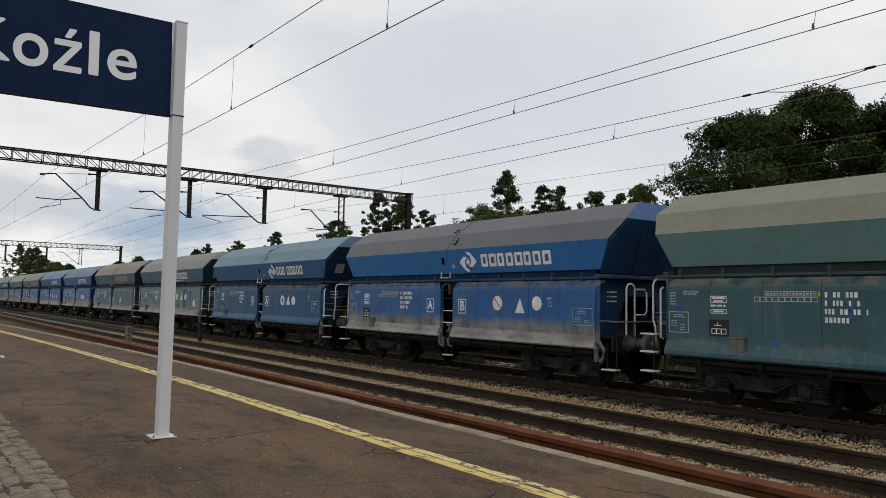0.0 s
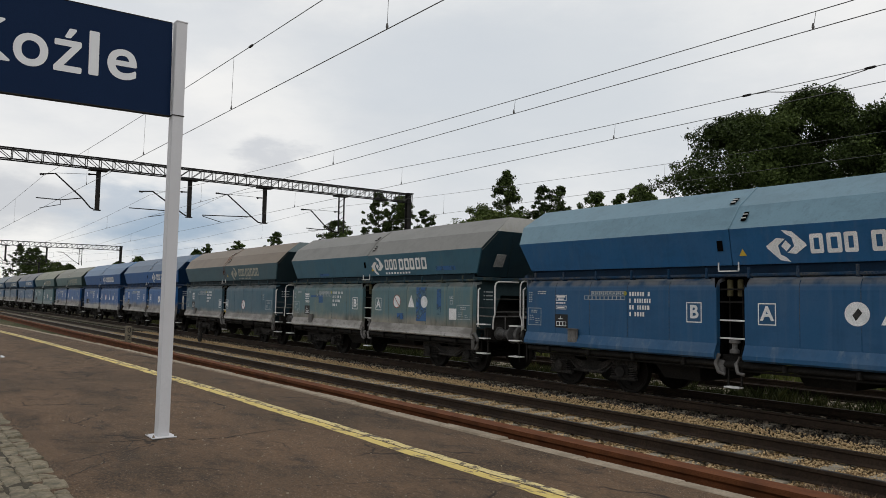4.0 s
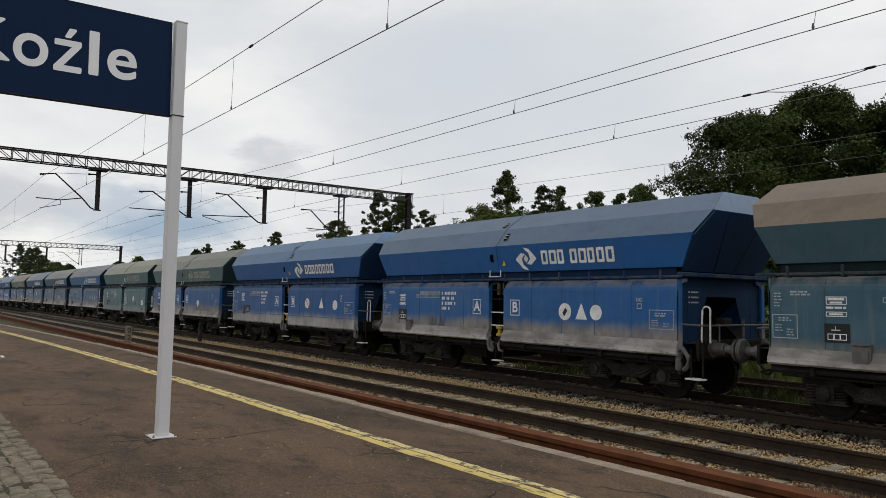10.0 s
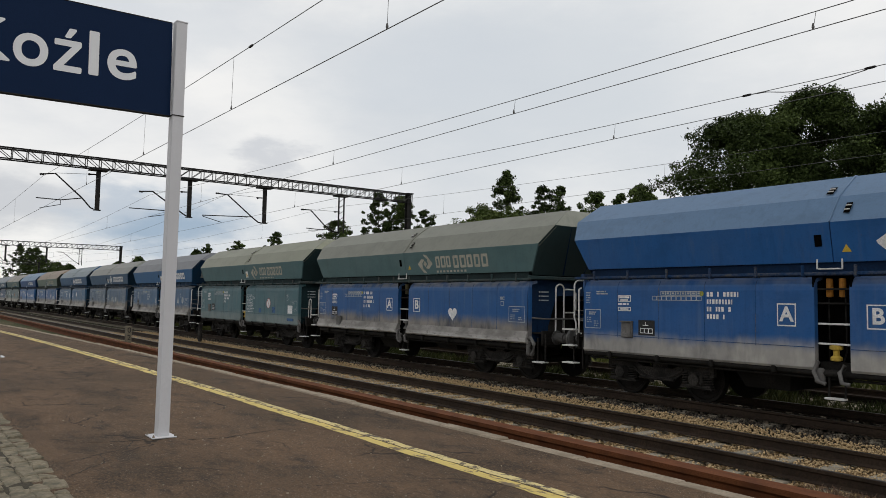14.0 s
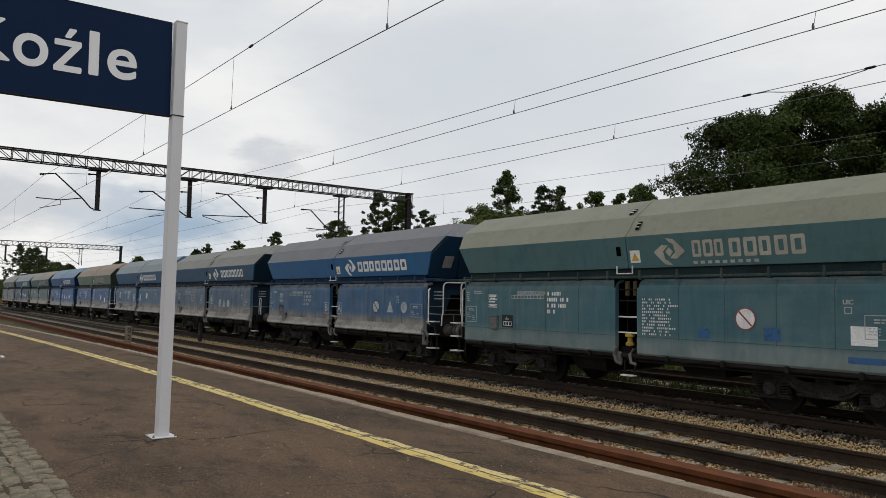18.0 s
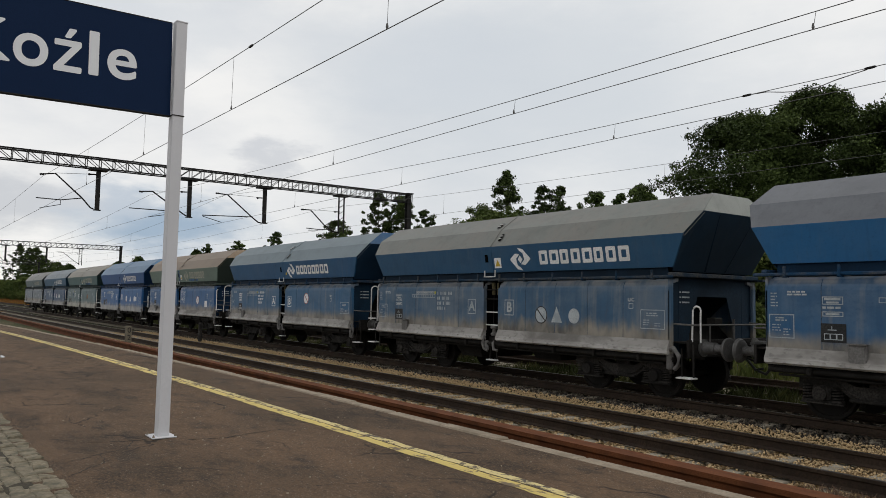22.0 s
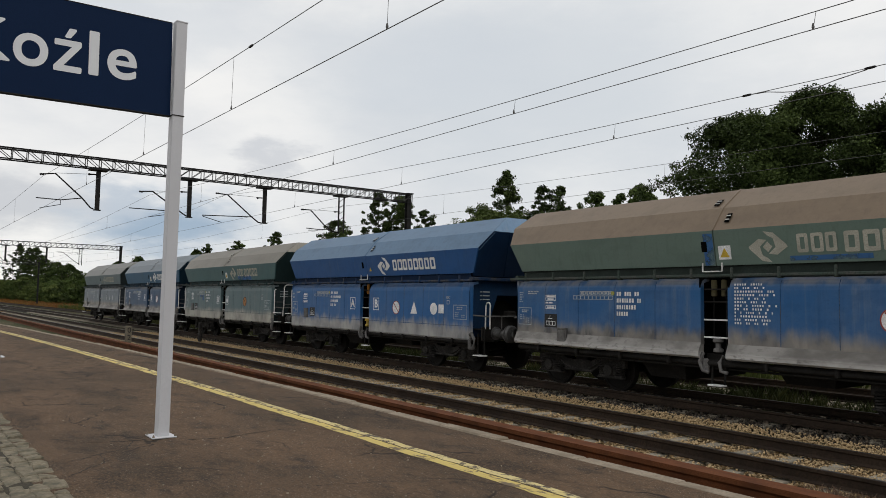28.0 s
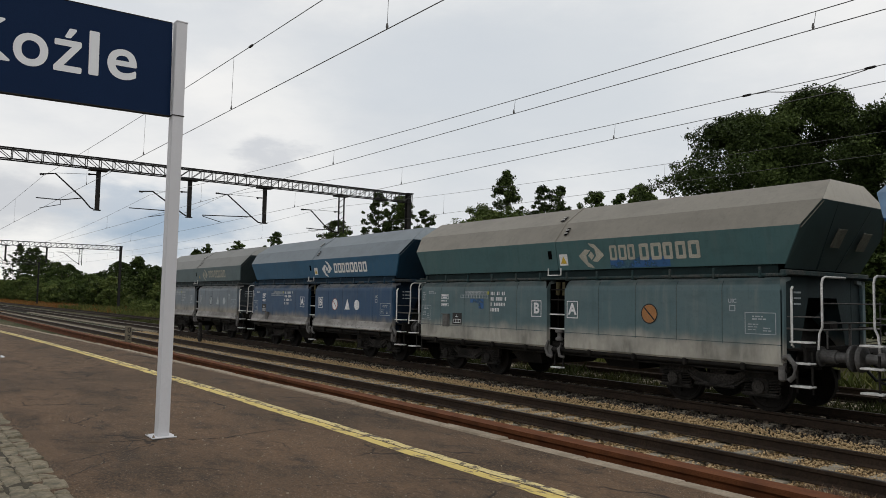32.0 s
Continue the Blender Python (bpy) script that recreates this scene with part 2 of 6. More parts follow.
M_BOGIE = rough_surface("brake_dust_bogie", (0.015, 0.014, 0.013), (0.058, 0.053, 0.048), 2.5, 30, 0.85, 0.4)
M_WHEEL = rough_surface("brown_wheel_steel", (0.008, 0.007, 0.006), (0.018, 0.015, 0.013), 3, 40, 0.75, 0.1, 0.003, 0.1)
M_WHITEPAINT = rough_surface("white_rail_paint", (0.78, 0.78, 0.77), (0.52, 0.52, 0.50), 6, 40, 0.55)
M_CYL = rough_surface("ochre_cylinder_paint", (0.45, 0.19, 0.03), (0.30, 0.14, 0.03), 4, 30, 0.6)
M_YBOX = rough_surface("yellow_valve_paint", (0.55, 0.38, 0.06), (0.30, 0.22, 0.06), 5, 30, 0.6)
M_BUFFER = rough_surface("greased_buffer_steel", (0.15, 0.148, 0.145), (0.05, 0.048, 0.046), 4, 30, 0.5, 0.2, 0.004, 0.3)
M_LEVER = rough_surface("dusty_grey_casting", (0.17, 0.165, 0.16), (0.09, 0.087, 0.083), 5, 30, 0.7)
M_MARK = rough_surface("white_stencil_paint", (0.84, 0.85, 0.86), (0.62, 0.65, 0.67), 5, 60, 0.7)
M_MARKDIM = rough_surface("dirty_stencil_paint", (0.46, 0.50, 0.52), (0.26, 0.31, 0.34), 4, 60, 0.7)
M_LOGO = rough_surface("off_white_emblem_paint", (0.84, 0.85, 0.86), (0.66, 0.67, 0.66), 3, 60, 0.6)
M_LOGOOLD = rough_surface("yellowed_emblem_paint", (0.46, 0.45, 0.38), (0.33, 0.33, 0.28), 3, 60, 0.7)
M_REDMARK = rough_surface("red_ring_paint", (0.33, 0.07, 0.055), (0.24, 0.08, 0.07), 4, 60, 0.6)
M_OCHREMARK = rough_surface("rust_stained_mark", (0.42, 0.20, 0.08), (0.32, 0.16, 0.07), 4, 60, 0.7)
M_WARN = rough_surface("yellow_warning_sticker", (0.62, 0.42, 0.04), (0.5, 0.36, 0.06), 4, 60, 0.5)
M_DOT = rough_surface("yellow_green_sticker", (0.42, 0.42, 0.06), (0.30, 0.32, 0.06), 5, 60, 0.6)
M_DARKPLATE = rough_surface("black_plate", (0.02, 0.022, 0.024), (0.035, 0.035, 0.035), 4, 40, 0.5)
M_PATCH = Nodes("fresh_blue_repaint", 0.6)
M_PATCH.put(M_PATCH.b.inputs["Alpha"], M_PATCH.math("MULTIPLY", M_PATCH.ramp(M_PATCH.noise(2.4, detail=6, rough=0.65), 0.34, 0.54), 0.85))
M_PATCH = M_PATCH.done(M_PATCH.mix(M_PATCH.noise(3), (0.018, 0.085, 0.24), (0.03, 0.12, 0.28)))
M_OLIVE = rough_surface("grimy_olive_paint", (0.13, 0.115, 0.06), (0.08, 0.07, 0.04), 4, 30, 0.7)
# near-black standing in for the shade inside gaps and peep holes
M_HOLE = rough_surface("black_shade", (0.004, 0.004, 0.004), (0.005, 0.005, 0.005), 4, 30, 0.9, spec=0.0)
M_ENDPLATE = rough_surface("pale_end_plate", (0.17, 0.165, 0.13), (0.11, 0.11, 0.09), 5, 40, 0.7)
M_PLATEPALE = rough_surface("pale_grey_plate", (0.36, 0.37, 0.37), (0.25, 0.26, 0.26), 5, 40, 0.7)
# dark gravel colour deepened for the shade under the train
M_SHADEBED = rough_surface("shaded_track_bed", (0.014, 0.012, 0.009), (0.030, 0.024, 0.018), 1.3, 26, 0.95, 1.0, 0.04)
M_RUSTRUN = Nodes("rust_run", 0.85)
M_RUSTRUN.put(M_RUSTRUN.b.inputs["Alpha"], M_RUSTRUN.math("MULTIPLY", M_RUSTRUN.ramp(M_RUSTRUN.noise(5, (2.2, 2.2, 0.4), 6, 0.65), 0.42, 0.66), 0.75))
M_RUSTRUN = M_RUSTRUN.done((0.24, 0.075, 0.04))
M_RIM = rough_surface("dusty_step_edge", (0.80, 0.80, 0.79), (0.55, 0.54, 0.53), 6, 40, 0.6)
M_SKIRT = Nodes("dust_caked_skirt", 0.8)
sk = M_SKIRT.ramp(M_SKIRT.noise(1.1, (1, 1, 2), 5), 0.38, 0.66)
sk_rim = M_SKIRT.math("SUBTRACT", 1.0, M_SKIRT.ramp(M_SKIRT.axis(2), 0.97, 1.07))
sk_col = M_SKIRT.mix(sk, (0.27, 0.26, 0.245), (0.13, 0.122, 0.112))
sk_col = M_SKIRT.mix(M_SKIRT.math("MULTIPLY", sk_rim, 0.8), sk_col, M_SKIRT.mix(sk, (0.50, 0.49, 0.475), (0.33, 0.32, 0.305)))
M_SKIRT = M_SKIRT.done(M_SKIRT.mix(M_SKIRT.ramp(M_SKIRT.noise(14, (0.5, 1, 1)), 0.5, 0.75), sk_col, (0.15, 0.143, 0.135)))
M_BARK = rough_surface("bark", (0.05, 0.04, 0.03), (0.085, 0.07, 0.052), 4, 30, 0.95, 0.8, 0.03)


def leaf_material(name, c, c2):
    n = Nodes(name, 0.6)
    isl = n.t.nodes.new("ShaderNodeNewGeometry").outputs["Random Per Island"]
    n.b.inputs["Specular IOR Level"].default_value = 0.08
    return n.done(n.mix(n.ramp(n.noise(0.45), 0.45, 0.62), n.mix(isl, tint(c, 0.55), c), n.mix(isl, c, c2)))


M_LEAF = leaf_material("oak_leaves", (0.040, 0.061, 0.017), (0.100, 0.138, 0.040))
M_LEAFB = leaf_material("birch_leaves", (0.070, 0.105, 0.028), (0.12, 0.16, 0.05))
M_BUSH = leaf_material("bush_leaves", (0.090, 0.125, 0.034), (0.165, 0.190, 0.060))
M_GRASS = leaf_material("grass_blades", (0.085, 0.105, 0.028), (0.16, 0.15, 0.05))
M_WEED = leaf_material("shaded_weeds", (0.050, 0.062, 0.020), (0.105, 0.100, 0.036))
M_DRY = leaf_material("dry_red_grass", (0.26, 0.115, 0.035), (0.11, 0.12, 0.04))
M_STALK = leaf_material("dead_weed_stalks", (0.17, 0.11, 0.075), (0.24, 0.17, 0.12))
M_ROOFTILE = rough_surface("red_roof_tiles", (0.26, 0.075, 0.045), (0.18, 0.055, 0.04), 1, 6, 0.8)
M_RENDER = rough_surface("pale_house_render", (0.50, 0.47, 0.42), (0.42, 0.40, 0.36), 0.6, 8, 0.9)
M_PANE = rough_surface("dark_window_pane", (0.02, 0.022, 0.025), (0.03, 0.032, 0.035), 1, 5, 0.15)

# ------------------------------------------------------------ mesh helpers


class Geo:
    """Collects vertices and faces of one mesh."""

    def __init__(self):
        self.v, self.f, self.s = [], [], []

    def add(self, verts, faces, smooth=False):
        k = len(self.v)
        self.v += [tuple(p) for p in verts]
        self.f += [tuple(i + k for i in f) for f in faces]
        self.s += [smooth] * len(faces)
        return self

    def box(self, c, size, bevel=0.0, m=None):
        """A box at its middle c; bevel chamfers its edges along the longest axis."""
        hx, hy, hz = (s / 2 for s in size)
        if bevel <= 0:
            vs = [(x, y, z) for z in (-hz, hz) for x, y in ((-hx, -hy), (hx, -hy), (hx, hy), (-hx, hy))]
            fs = [(0, 3, 2, 1), (4, 5, 6, 7), (0, 1, 5, 4), (1, 2, 6, 5), (2, 3, 7, 6), (3, 0, 4, 7)]
        else:
            b = min(bevel, hx * 0.9, hy * 0.9, hz * 0.9)
            vs, fs, ring = [], [], []
            for z, ins in ((-hz, b), (-hz + b, 0), (hz - b, 0), (hz, b)):
                x, y = hx - ins, hy - ins
                c2 = b if ins == 0 else b * 0.4
                vs += [(-x + c2, -y, z), (x - c2, -y, z), (x, -y + c2, z), (x, y - c2, z), (x - c2, y, z), (-x + c2, y, z), (-x, y - c2, z), (-x, -y + c2, z)]
            for r in range(3):
                for i in range(8):
                    j = (i + 1) % 8
                    fs.append((r * 8 + i, r * 8 + j, r * 8 + 8 + j, r * 8 + 8 + i))
            fs += [tuple(range(7, -1, -1)), tuple(range(24, 32))]
        pts = [Vector(p) for p in vs]
        if m is not None:
            pts = [m @ p for p in pts]
        return self.add([p + Vector(c) for p in pts], fs)

    def bar(self, p, q, w, h):
        """A straight bar of section w x h from p to q."""
        p, q = Vector(p), Vector(q)
        d = q - p
        rot = d.to_track_quat("X", "Z").to_matrix()
        return self.box((p + q) / 2, (d.length, w, h), 0, rot)

    def tube(self, path, r, n=8, ends=True, radii=None):
        """A round tube along a path of points."""
        path = [Vector(p) for p in path]
        vs, fs = [], []
        for i, p in enumerate(path):
            d = path[min(i + 1, len(path) - 1)] - path[max(i - 1, 0)]
            a = d.orthogonal().normalized() if abs(d.normalized().z) > 0.9 else d.cross(Vector((0, 0, 1))).normalized()
            b = d.cross(a).normalized()
            rr = radii[i] if radii else r
            vs += [p + (a * math.cos(2 * math.pi * k / n) + b * math.sin(2 * math.pi * k / n)) * rr for k in range(n)]
        for i in range(len(path) - 1):
            for k in range(n):
                fs.append((i * n + k, i * n + (k + 1) % n, i * n + n + (k + 1) % n, i * n + n + k))
        self.add(vs, fs, True)
        if ends:
            self.add(vs[:n], [tuple(range(n - 1, -1, -1))])
            self.add(vs[-n:], [tuple(range(n))])
        return self

    def prism(self, outline, a, b, axis=0, cap=True):
        """An outline of 2D points drawn out from a to b along an axis."""
        order = {0: lambda u, v, w: (w, u, v), 1: lambda u, v, w: (u, w, v), 2: lambda u, v, w: (u, v, w)}[axis]
        n = len(outline)
        vs = [order(u, v, a) for u, v in outline] + [order(u, v, b) for u, v in outline]
        fs = [(i, (i + 1) % n, n + (i + 1) % n, n + i) for i in range(n)]
        if cap:
            fs += [tuple(range(n - 1, -1, -1)), tuple(range(n, 2 * n))]
        return self.add(vs, fs)

    def lathe(self, profile, p, axis, n=20):
        """Turns (along, radius) points about an axis through p."""
        p, ax = Vector(p), Vector(axis).normalized()
        a = ax.orthogonal().normalized()
        b = ax.cross(a)
        vs, fs = [], []
        for t, r in profile:
            vs += [p + ax * t + (a * math.cos(2 * math.pi * k / n) + b * math.sin(2 * math.pi * k / n)) * r for k in range(n)]
        for i in range(len(profile) - 1):
            for k in range(n):
                fs.append((i * n + k, i * n + (k + 1) % n, i * n + n + (k + 1) % n, i * n + n + k))
        self.add(vs, fs, False)
        self.add(vs[:n], [tuple(range(n - 1, -1, -1))])
        self.add(vs[-n:], [tuple(range(n))])
        return self

    def mesh(self, name, material=None):
        me = bpy.data.meshes.new(name)
        me.from_pydata(self.v, [], self.f)
        bm = bmesh.new()
        bm.from_mesh(me)
        bmesh.ops.recalc_face_normals(bm, faces=bm.faces)
        bm.to_mesh(me)
        bm.free()
        me.polygons.foreach_set("use_smooth", self.s)
        if material:
            me.materials.append(material)
        return me


def part(name, geo, material, parent=None, label="", at=None):
    """Links a mesh (or a Geo) as one object under a thing or a part."""
    me = geo.mesh(name, material) if isinstance(geo, Geo) else geo
    ob = new(name, me)
    if not isinstance(geo, Geo) and material is not None and (not me.materials or me.materials[0] != material):
        if not me.materials:
            me.materials.append(material)
        ob.material_slots[0].link = "OBJECT"
        ob.material_slots[0].material = material
    if parent:
        ob.parent = parent
    if at is not None:
        ob.matrix_basis = at
    return tagged(ob, label)


def thing(name, at, label, category, group="", kind=""):
    ob = new(name)
    ob.empty_display_size = 0.3
    ob.matrix_basis = at
    return tagged(ob, label, category, group, kind)


def text_mesh(body, size, depth=0.002, stretch=1.0, bold=0.0):
    cu = bpy.data.curves.new("lettering", "FONT")
    cu.body, cu.size, cu.extrude = body, size, depth
    cu.align_x, cu.align_y = "CENTER", "CENTER"
    cu.resolution_u, cu.offset = 10, bold
    ob = bpy.data.objects.new("lettering", cu)
    scene.collection.objects.link(ob)
    bpy.context.view_layer.update()
    me = bpy.data.meshes.new_from_object(ob.evaluated_get(bpy.context.evaluated_depsgraph_get()))
    bpy.data.objects.remove(ob)
    me.transform(Matrix.Diagonal((stretch, 1, 1, 1)))
    return me


def mesh_from_arrays(name, verts, faces, material):
    """A big mesh of equal-sided faces from arrays."""
    me = bpy.data.meshes.new(name)
    nv, nf, k = len(verts), len(faces), faces.shape[1]
    me.vertices.add(nv)
    me.vertices.foreach_set("co", np.asarray(verts, dtype=np.float32).ravel())
    me.loops.add(nf * k)
    me.loops.foreach_set("vertex_index", np.asarray(faces, dtype=np.int32).ravel())
    me.polygons.add(nf)
    me.polygons.foreach_set("loop_start", np.arange(0, nf * k, k, dtype=np.int32))
    me.update(calc_edges=True)
    me.materials.append(material)
    return me


# ------------------------------------------------------------ ground, platform, tracks
rng = np.random.default_rng(7)
BED = -0.575


def bend(x):
    """How far the platform's edge swings off towards its far end."""
    u = max(0.0, -13 - x)
    return -0.012 * u - 0.0009 * u * u if u < 47 else -2.552 - 0.0966 * (u - 47)


ground = tagged(new("ground", Geo().box((-300, 380, -0.80), (2600, 1400, 0.5)).mesh("ground", M_GROUND)), "earth and rough grass beyond the tracks", "ground", kind="structure")

g = Geo()
for a, b in ((-420, -120), (-120, -60), (-60, 40), (40, 160)):
    g.prism([(6.05, BED - 0.06), (7.0, BED - 0.02), (8.2, BED + 0.03), (11.1, BED + 0.03), (11.75, BED - 0.03), (12.3, BED + 0.03), (15.0, BED + 0.03), (15.6, BED - 0.05),
             (16.3, BED + 0.02), (19.1, BED + 0.02), (20.2, BED - 0.12), (20.2, -0.9), (6.05, -0.9)], a, b)
ballast = tagged(new("ballast", g.mesh("ballast", M_BALLAST)), "tan crushed stone track bed", "track bed", kind="structure")

# dark sheet over the ballast: shade under the train put into its colour
under_bed = Geo().prism([(11.95, BED - 0.006), (12.2, BED + 0.036), (14.85, BED + 0.036), (15.1, BED + 0.02), (15.1, BED - 0.05), (11.95, BED - 0.05)], -420, 150)
tagged(new("oily_bed", under_bed.mesh("oily_bed", M_SHADEBED)), "track bed under the train, its shade in the dark colour", "track bed", kind="structure")

xs = list(np.arange(-400, -70, 30)) + list(np.arange(-70, 31, 5))
g = Geo()
prof = [(-60, -0.75), (-60, 0), (5.72, 0), (5.72, -0.75)]
vs, fs = [], []
for x in xs:
    vs += [(x, y + (bend(x) if y > 0 else 0), z) for y, z in prof]
for i in range(len(xs) - 1):
    for k in range(3):
        fs.append((i * 4 + k, i * 4 + k + 1, i * 4 + 5 + k, i * 4 + 4 + k))
g.add(vs, fs)
platform = tagged(new("platform", g.mesh("platform", M_ASPHALT)), "old brown-grey patched asphalt station platform", "platform", kind="structure")

# kerb slabs along the edge, uneven and chipped
kerb = thing("platform_kerb", pose(0, 0, 0), "row of pale weathered concrete kerb slabs edging the platform", "kerb", kind="structure")
x = 4.0
while x > -75:
    ln = 1.17 + rng.uniform(-0.05, 0.12)
    slab = Geo()
    w0, w1 = rng.uniform(-0.02, 0.02, 2)
    slab.box((0, 0, 0), (ln - 0.015, 0.20 + w0, 0.16), 0.018)
    part("kerb_slab", slab, M_KERB, kerb, at=pose(x - ln / 2, 5.815 + bend(x - ln / 2) + rng.uniform(-0.012, 0.012), -0.068 + rng.uniform(-0.012, 0.008), 0, 0, rng.uniform(-0.6, 0.6)))
    x -= ln
g = Geo()
for a, b in zip(xs[:-1], xs[1:]):
    g.add([(a, 5.72 + bend(a), -0.75), (b, 5.72 + bend(b), -0.75), (b, 5.97 + bend(b), -0.75), (a, 5.97 + bend(a), -0.75),
           (a, 5.72 + bend(a), -0.16), (b, 5.72 + bend(b), -0.16), (b, 5.97 + bend(b), -0.16), (a, 5.97 + bend(a), -0.16)],
          [(0, 1, 2, 3), (4, 5, 6, 7), (2, 3, 7, 6)])
tagged(new("platform_wall", g.mesh("platform_wall", M_KERB)), "low concrete wall under the platform kerb", "wall", kind="structure")

# the yellow safety line, worn, with a paler upper stroke
g, g2 = Geo(), Geo()
def ragged(t, y):
    return 0.022 * noise.noise((t * 1.1, 3, 0)) + 0.020 * noise.noise((t * 5.3, y * 9, 3)) + 0.013 * noise.noise((t * 17, y * 7, 3))


for a in np.arange(-75, 6, 0.12):
    b = a + 0.12
    for gg, y0, y1, z in ((g, 4.41, 4.545, 0.004), (g2, 4.565, 4.675, 0.004)):
        gg.add([(a, y0 + bend(a) + ragged(a, y0), z), (b, y0 + bend(b) + ragged(b, y0), z), (b, y1 + bend(b) + ragged(b, y1), z), (a, y1 + bend(a) + ragged(a, y1), z)], [(0, 1, 2, 3)])
M_PALE = Nodes("faded_pale_line_paint", 0.85)
pl_w = M_PALE.ramp(M_PALE.noise(6, (0.8, 1.3, 1), 9, 0.78), 0.50, 0.56)
M_PALE = M_PALE.done(M_PALE.mix(pl_w, M_PALE.mix(M_PALE.noise(8), (0.60, 0.53, 0.30), (0.52, 0.40, 0.12)), (0.075, 0.056, 0.042)))
line = tagged(new("safety_line", g.mesh("safety_line", M_YELLOW)), "worn yellow painted line along the platform edge", "platform line", kind="structure")
part("pale_stroke", g2, M_PALE, line)

# cracks in the asphalt
def crack(pts, width):
    gg = Geo()
    fine = []
    for (ax, ay), (bx, by) in zip(pts[:-1], pts[1:]):
        n = max(3, int(math.hypot(bx - ax, by - ay) / 0.05))
        for i in range(n):
            t = i / n
            fine.append((ax + (bx - ax) * t + 0.035 * noise.noise((ax * 7 + t * 9, by, 3)), ay + (by - ay) * t + 0.045 * noise.noise((ax + t * 11, by * 3, 8))))
    fine.append(pts[-1])
    for i in range(len(fine) - 1):
        w = width * (0.5 + abs(noise.noise((fine[i][0] * 6, fine[i][1] * 6, 1)))) / 2
        (ax, ay), (bx, by) = fine[i], fine[i + 1]
        gg.add([(ax - w, ay - w * 0.4, 0.003), (bx - w, by - w * 0.4, 0.003), (bx + w, by + w * 0.4, 0.003), (ax + w, ay + w * 0.4, 0.003)], [(0, 1, 2, 3)])
    return gg


for pts, w in (([(-9.3, 1.5), (-8.95, 1.75), (-8.8, 2.0), (-8.72, 2.36), (-8.66, 2.5)], 0.040), ([(-7.3, 1.32), (-7.75, 1.72), (-8.2, 1.8), (-8.3, 2.05), (-8.75, 2.25)], 0.020), ([(-8.2, 1.8), (-7.95, 1.45)], 0.018),
               ([(-14.1, 1.45), (-14.18, 2.0), (-14.0, 2.89), (-13.6, 3.77), (-13.35, 4.42)], 0.034), ([(-11.65, 1.5), (-11.3, 1.8), (-11.04, 1.95), (-10.4, 1.9), (-9.95, 1.98), (-9.7, 2.2)], 0.024),
               ([(-8.5, 2.75), (-8.41, 3.16), (-8.55, 3.6), (-8.6, 3.95), (-8.3, 4.45)], 0.030), ([(-7.6, 3.1), (-7.5, 3.5), (-7.25, 4.0), (-7.15, 4.4)], 0.014),
               ([(-10.6, 4.7), (-9.9, 5.2), (-9.3, 5.7)], 0.014), ([(-6.9, 4.7), (-6.6, 5.2), (-6.3, 5.72)], 0.012), ([(-18.0, 1.0), (-17.2, 2.6), (-16.6, 4.1)], 0.03), ([(-5.9, 3.0), (-5.7, 3.6), (-5.2, 4.3)], 0.013)):
    tagged(new("asphalt_crack", crack(pts, w).mesh("asphalt_crack", M_CRACK)), "dark ragged crack in the platform asphalt", "crack", kind="structure")

# stone setts bordering the asphalt, the near ones apart
M_WATER = Nodes("puddle_water", 0.06)
M_WATER = M_WATER.done((0.02, 0.02, 0.022))
g = Geo()
ring = [(-22.0 + 0.45 * math.cos(a) * (1 + 0.2 * math.sin(3 * a)), 2.28 + 0.16 * math.sin(a) * (1 + 0.25 * math.cos(2 * a)), 0.004) for a in np.linspace(0, 2 * math.pi, 28, endpoint=False)]
g.add(ring, [tuple(range(28))])
tagged(new("puddle", g.mesh("puddle", M_WATER)), "shallow rain puddle on the asphalt", "puddle", kind="structure")
pebbles = Geo()
for i in range(150):
    px, py = rng.uniform(-12, -4.3), rng.uniform(1.4, 5.6)
    r = rng.uniform(0.005, 0.014)
    pebbles.add([(px + r * a, py + r * b, r * c) for a, b, c in ((1, 0, 0), (0, 1, 0), (-1, 0.1, 0), (0.1, -1, 0), (0.7, 0.1, 0.8), (0.1, 0.7, 0.9), (-0.7, 0, 0.7), (0, -0.7, 0.8))], [(0, 1, 5, 4), (1, 2, 6, 5), (2, 3, 7, 6), (3, 0, 4, 7), (4, 5, 6, 7)])
tagged(new("loose_pebbles", pebbles.mesh("loose_pebbles", M_KERB)), "small pale pebbles strewn on the asphalt", "pebbles", kind="stuff")
setts = thing("sett_paving", pose(0, 0, 0), "strip of old uneven stone setts beside the asphalt", "paving", kind="structure")
part("soil_bed", Geo().box((-11, -1.45, -0.001), (14, 5.0, 0.012)), M_JOINT, setts)
sett_meshes = []
for i in range(6):
    gg = Geo().box((0, 0, 0), (0.205 + 0.012 * (i % 3), 0.128 + 0.012 * (i % 4), 0.07), 0.016)
    gg.v = [(a + 0.012 * noise.noise((a * 30 + i, b * 30, c)), b + 0.010 * noise.noise((a * 30, b * 30 + i * 5, 7)), c + 0.010 * noise.noise((a * 20 + 4 * i, b * 22, 2))) for a, b, c in gg.v]
    sett_meshes.append(gg.mesh("sett", M_SETT))
row = 0
yy = 1.20
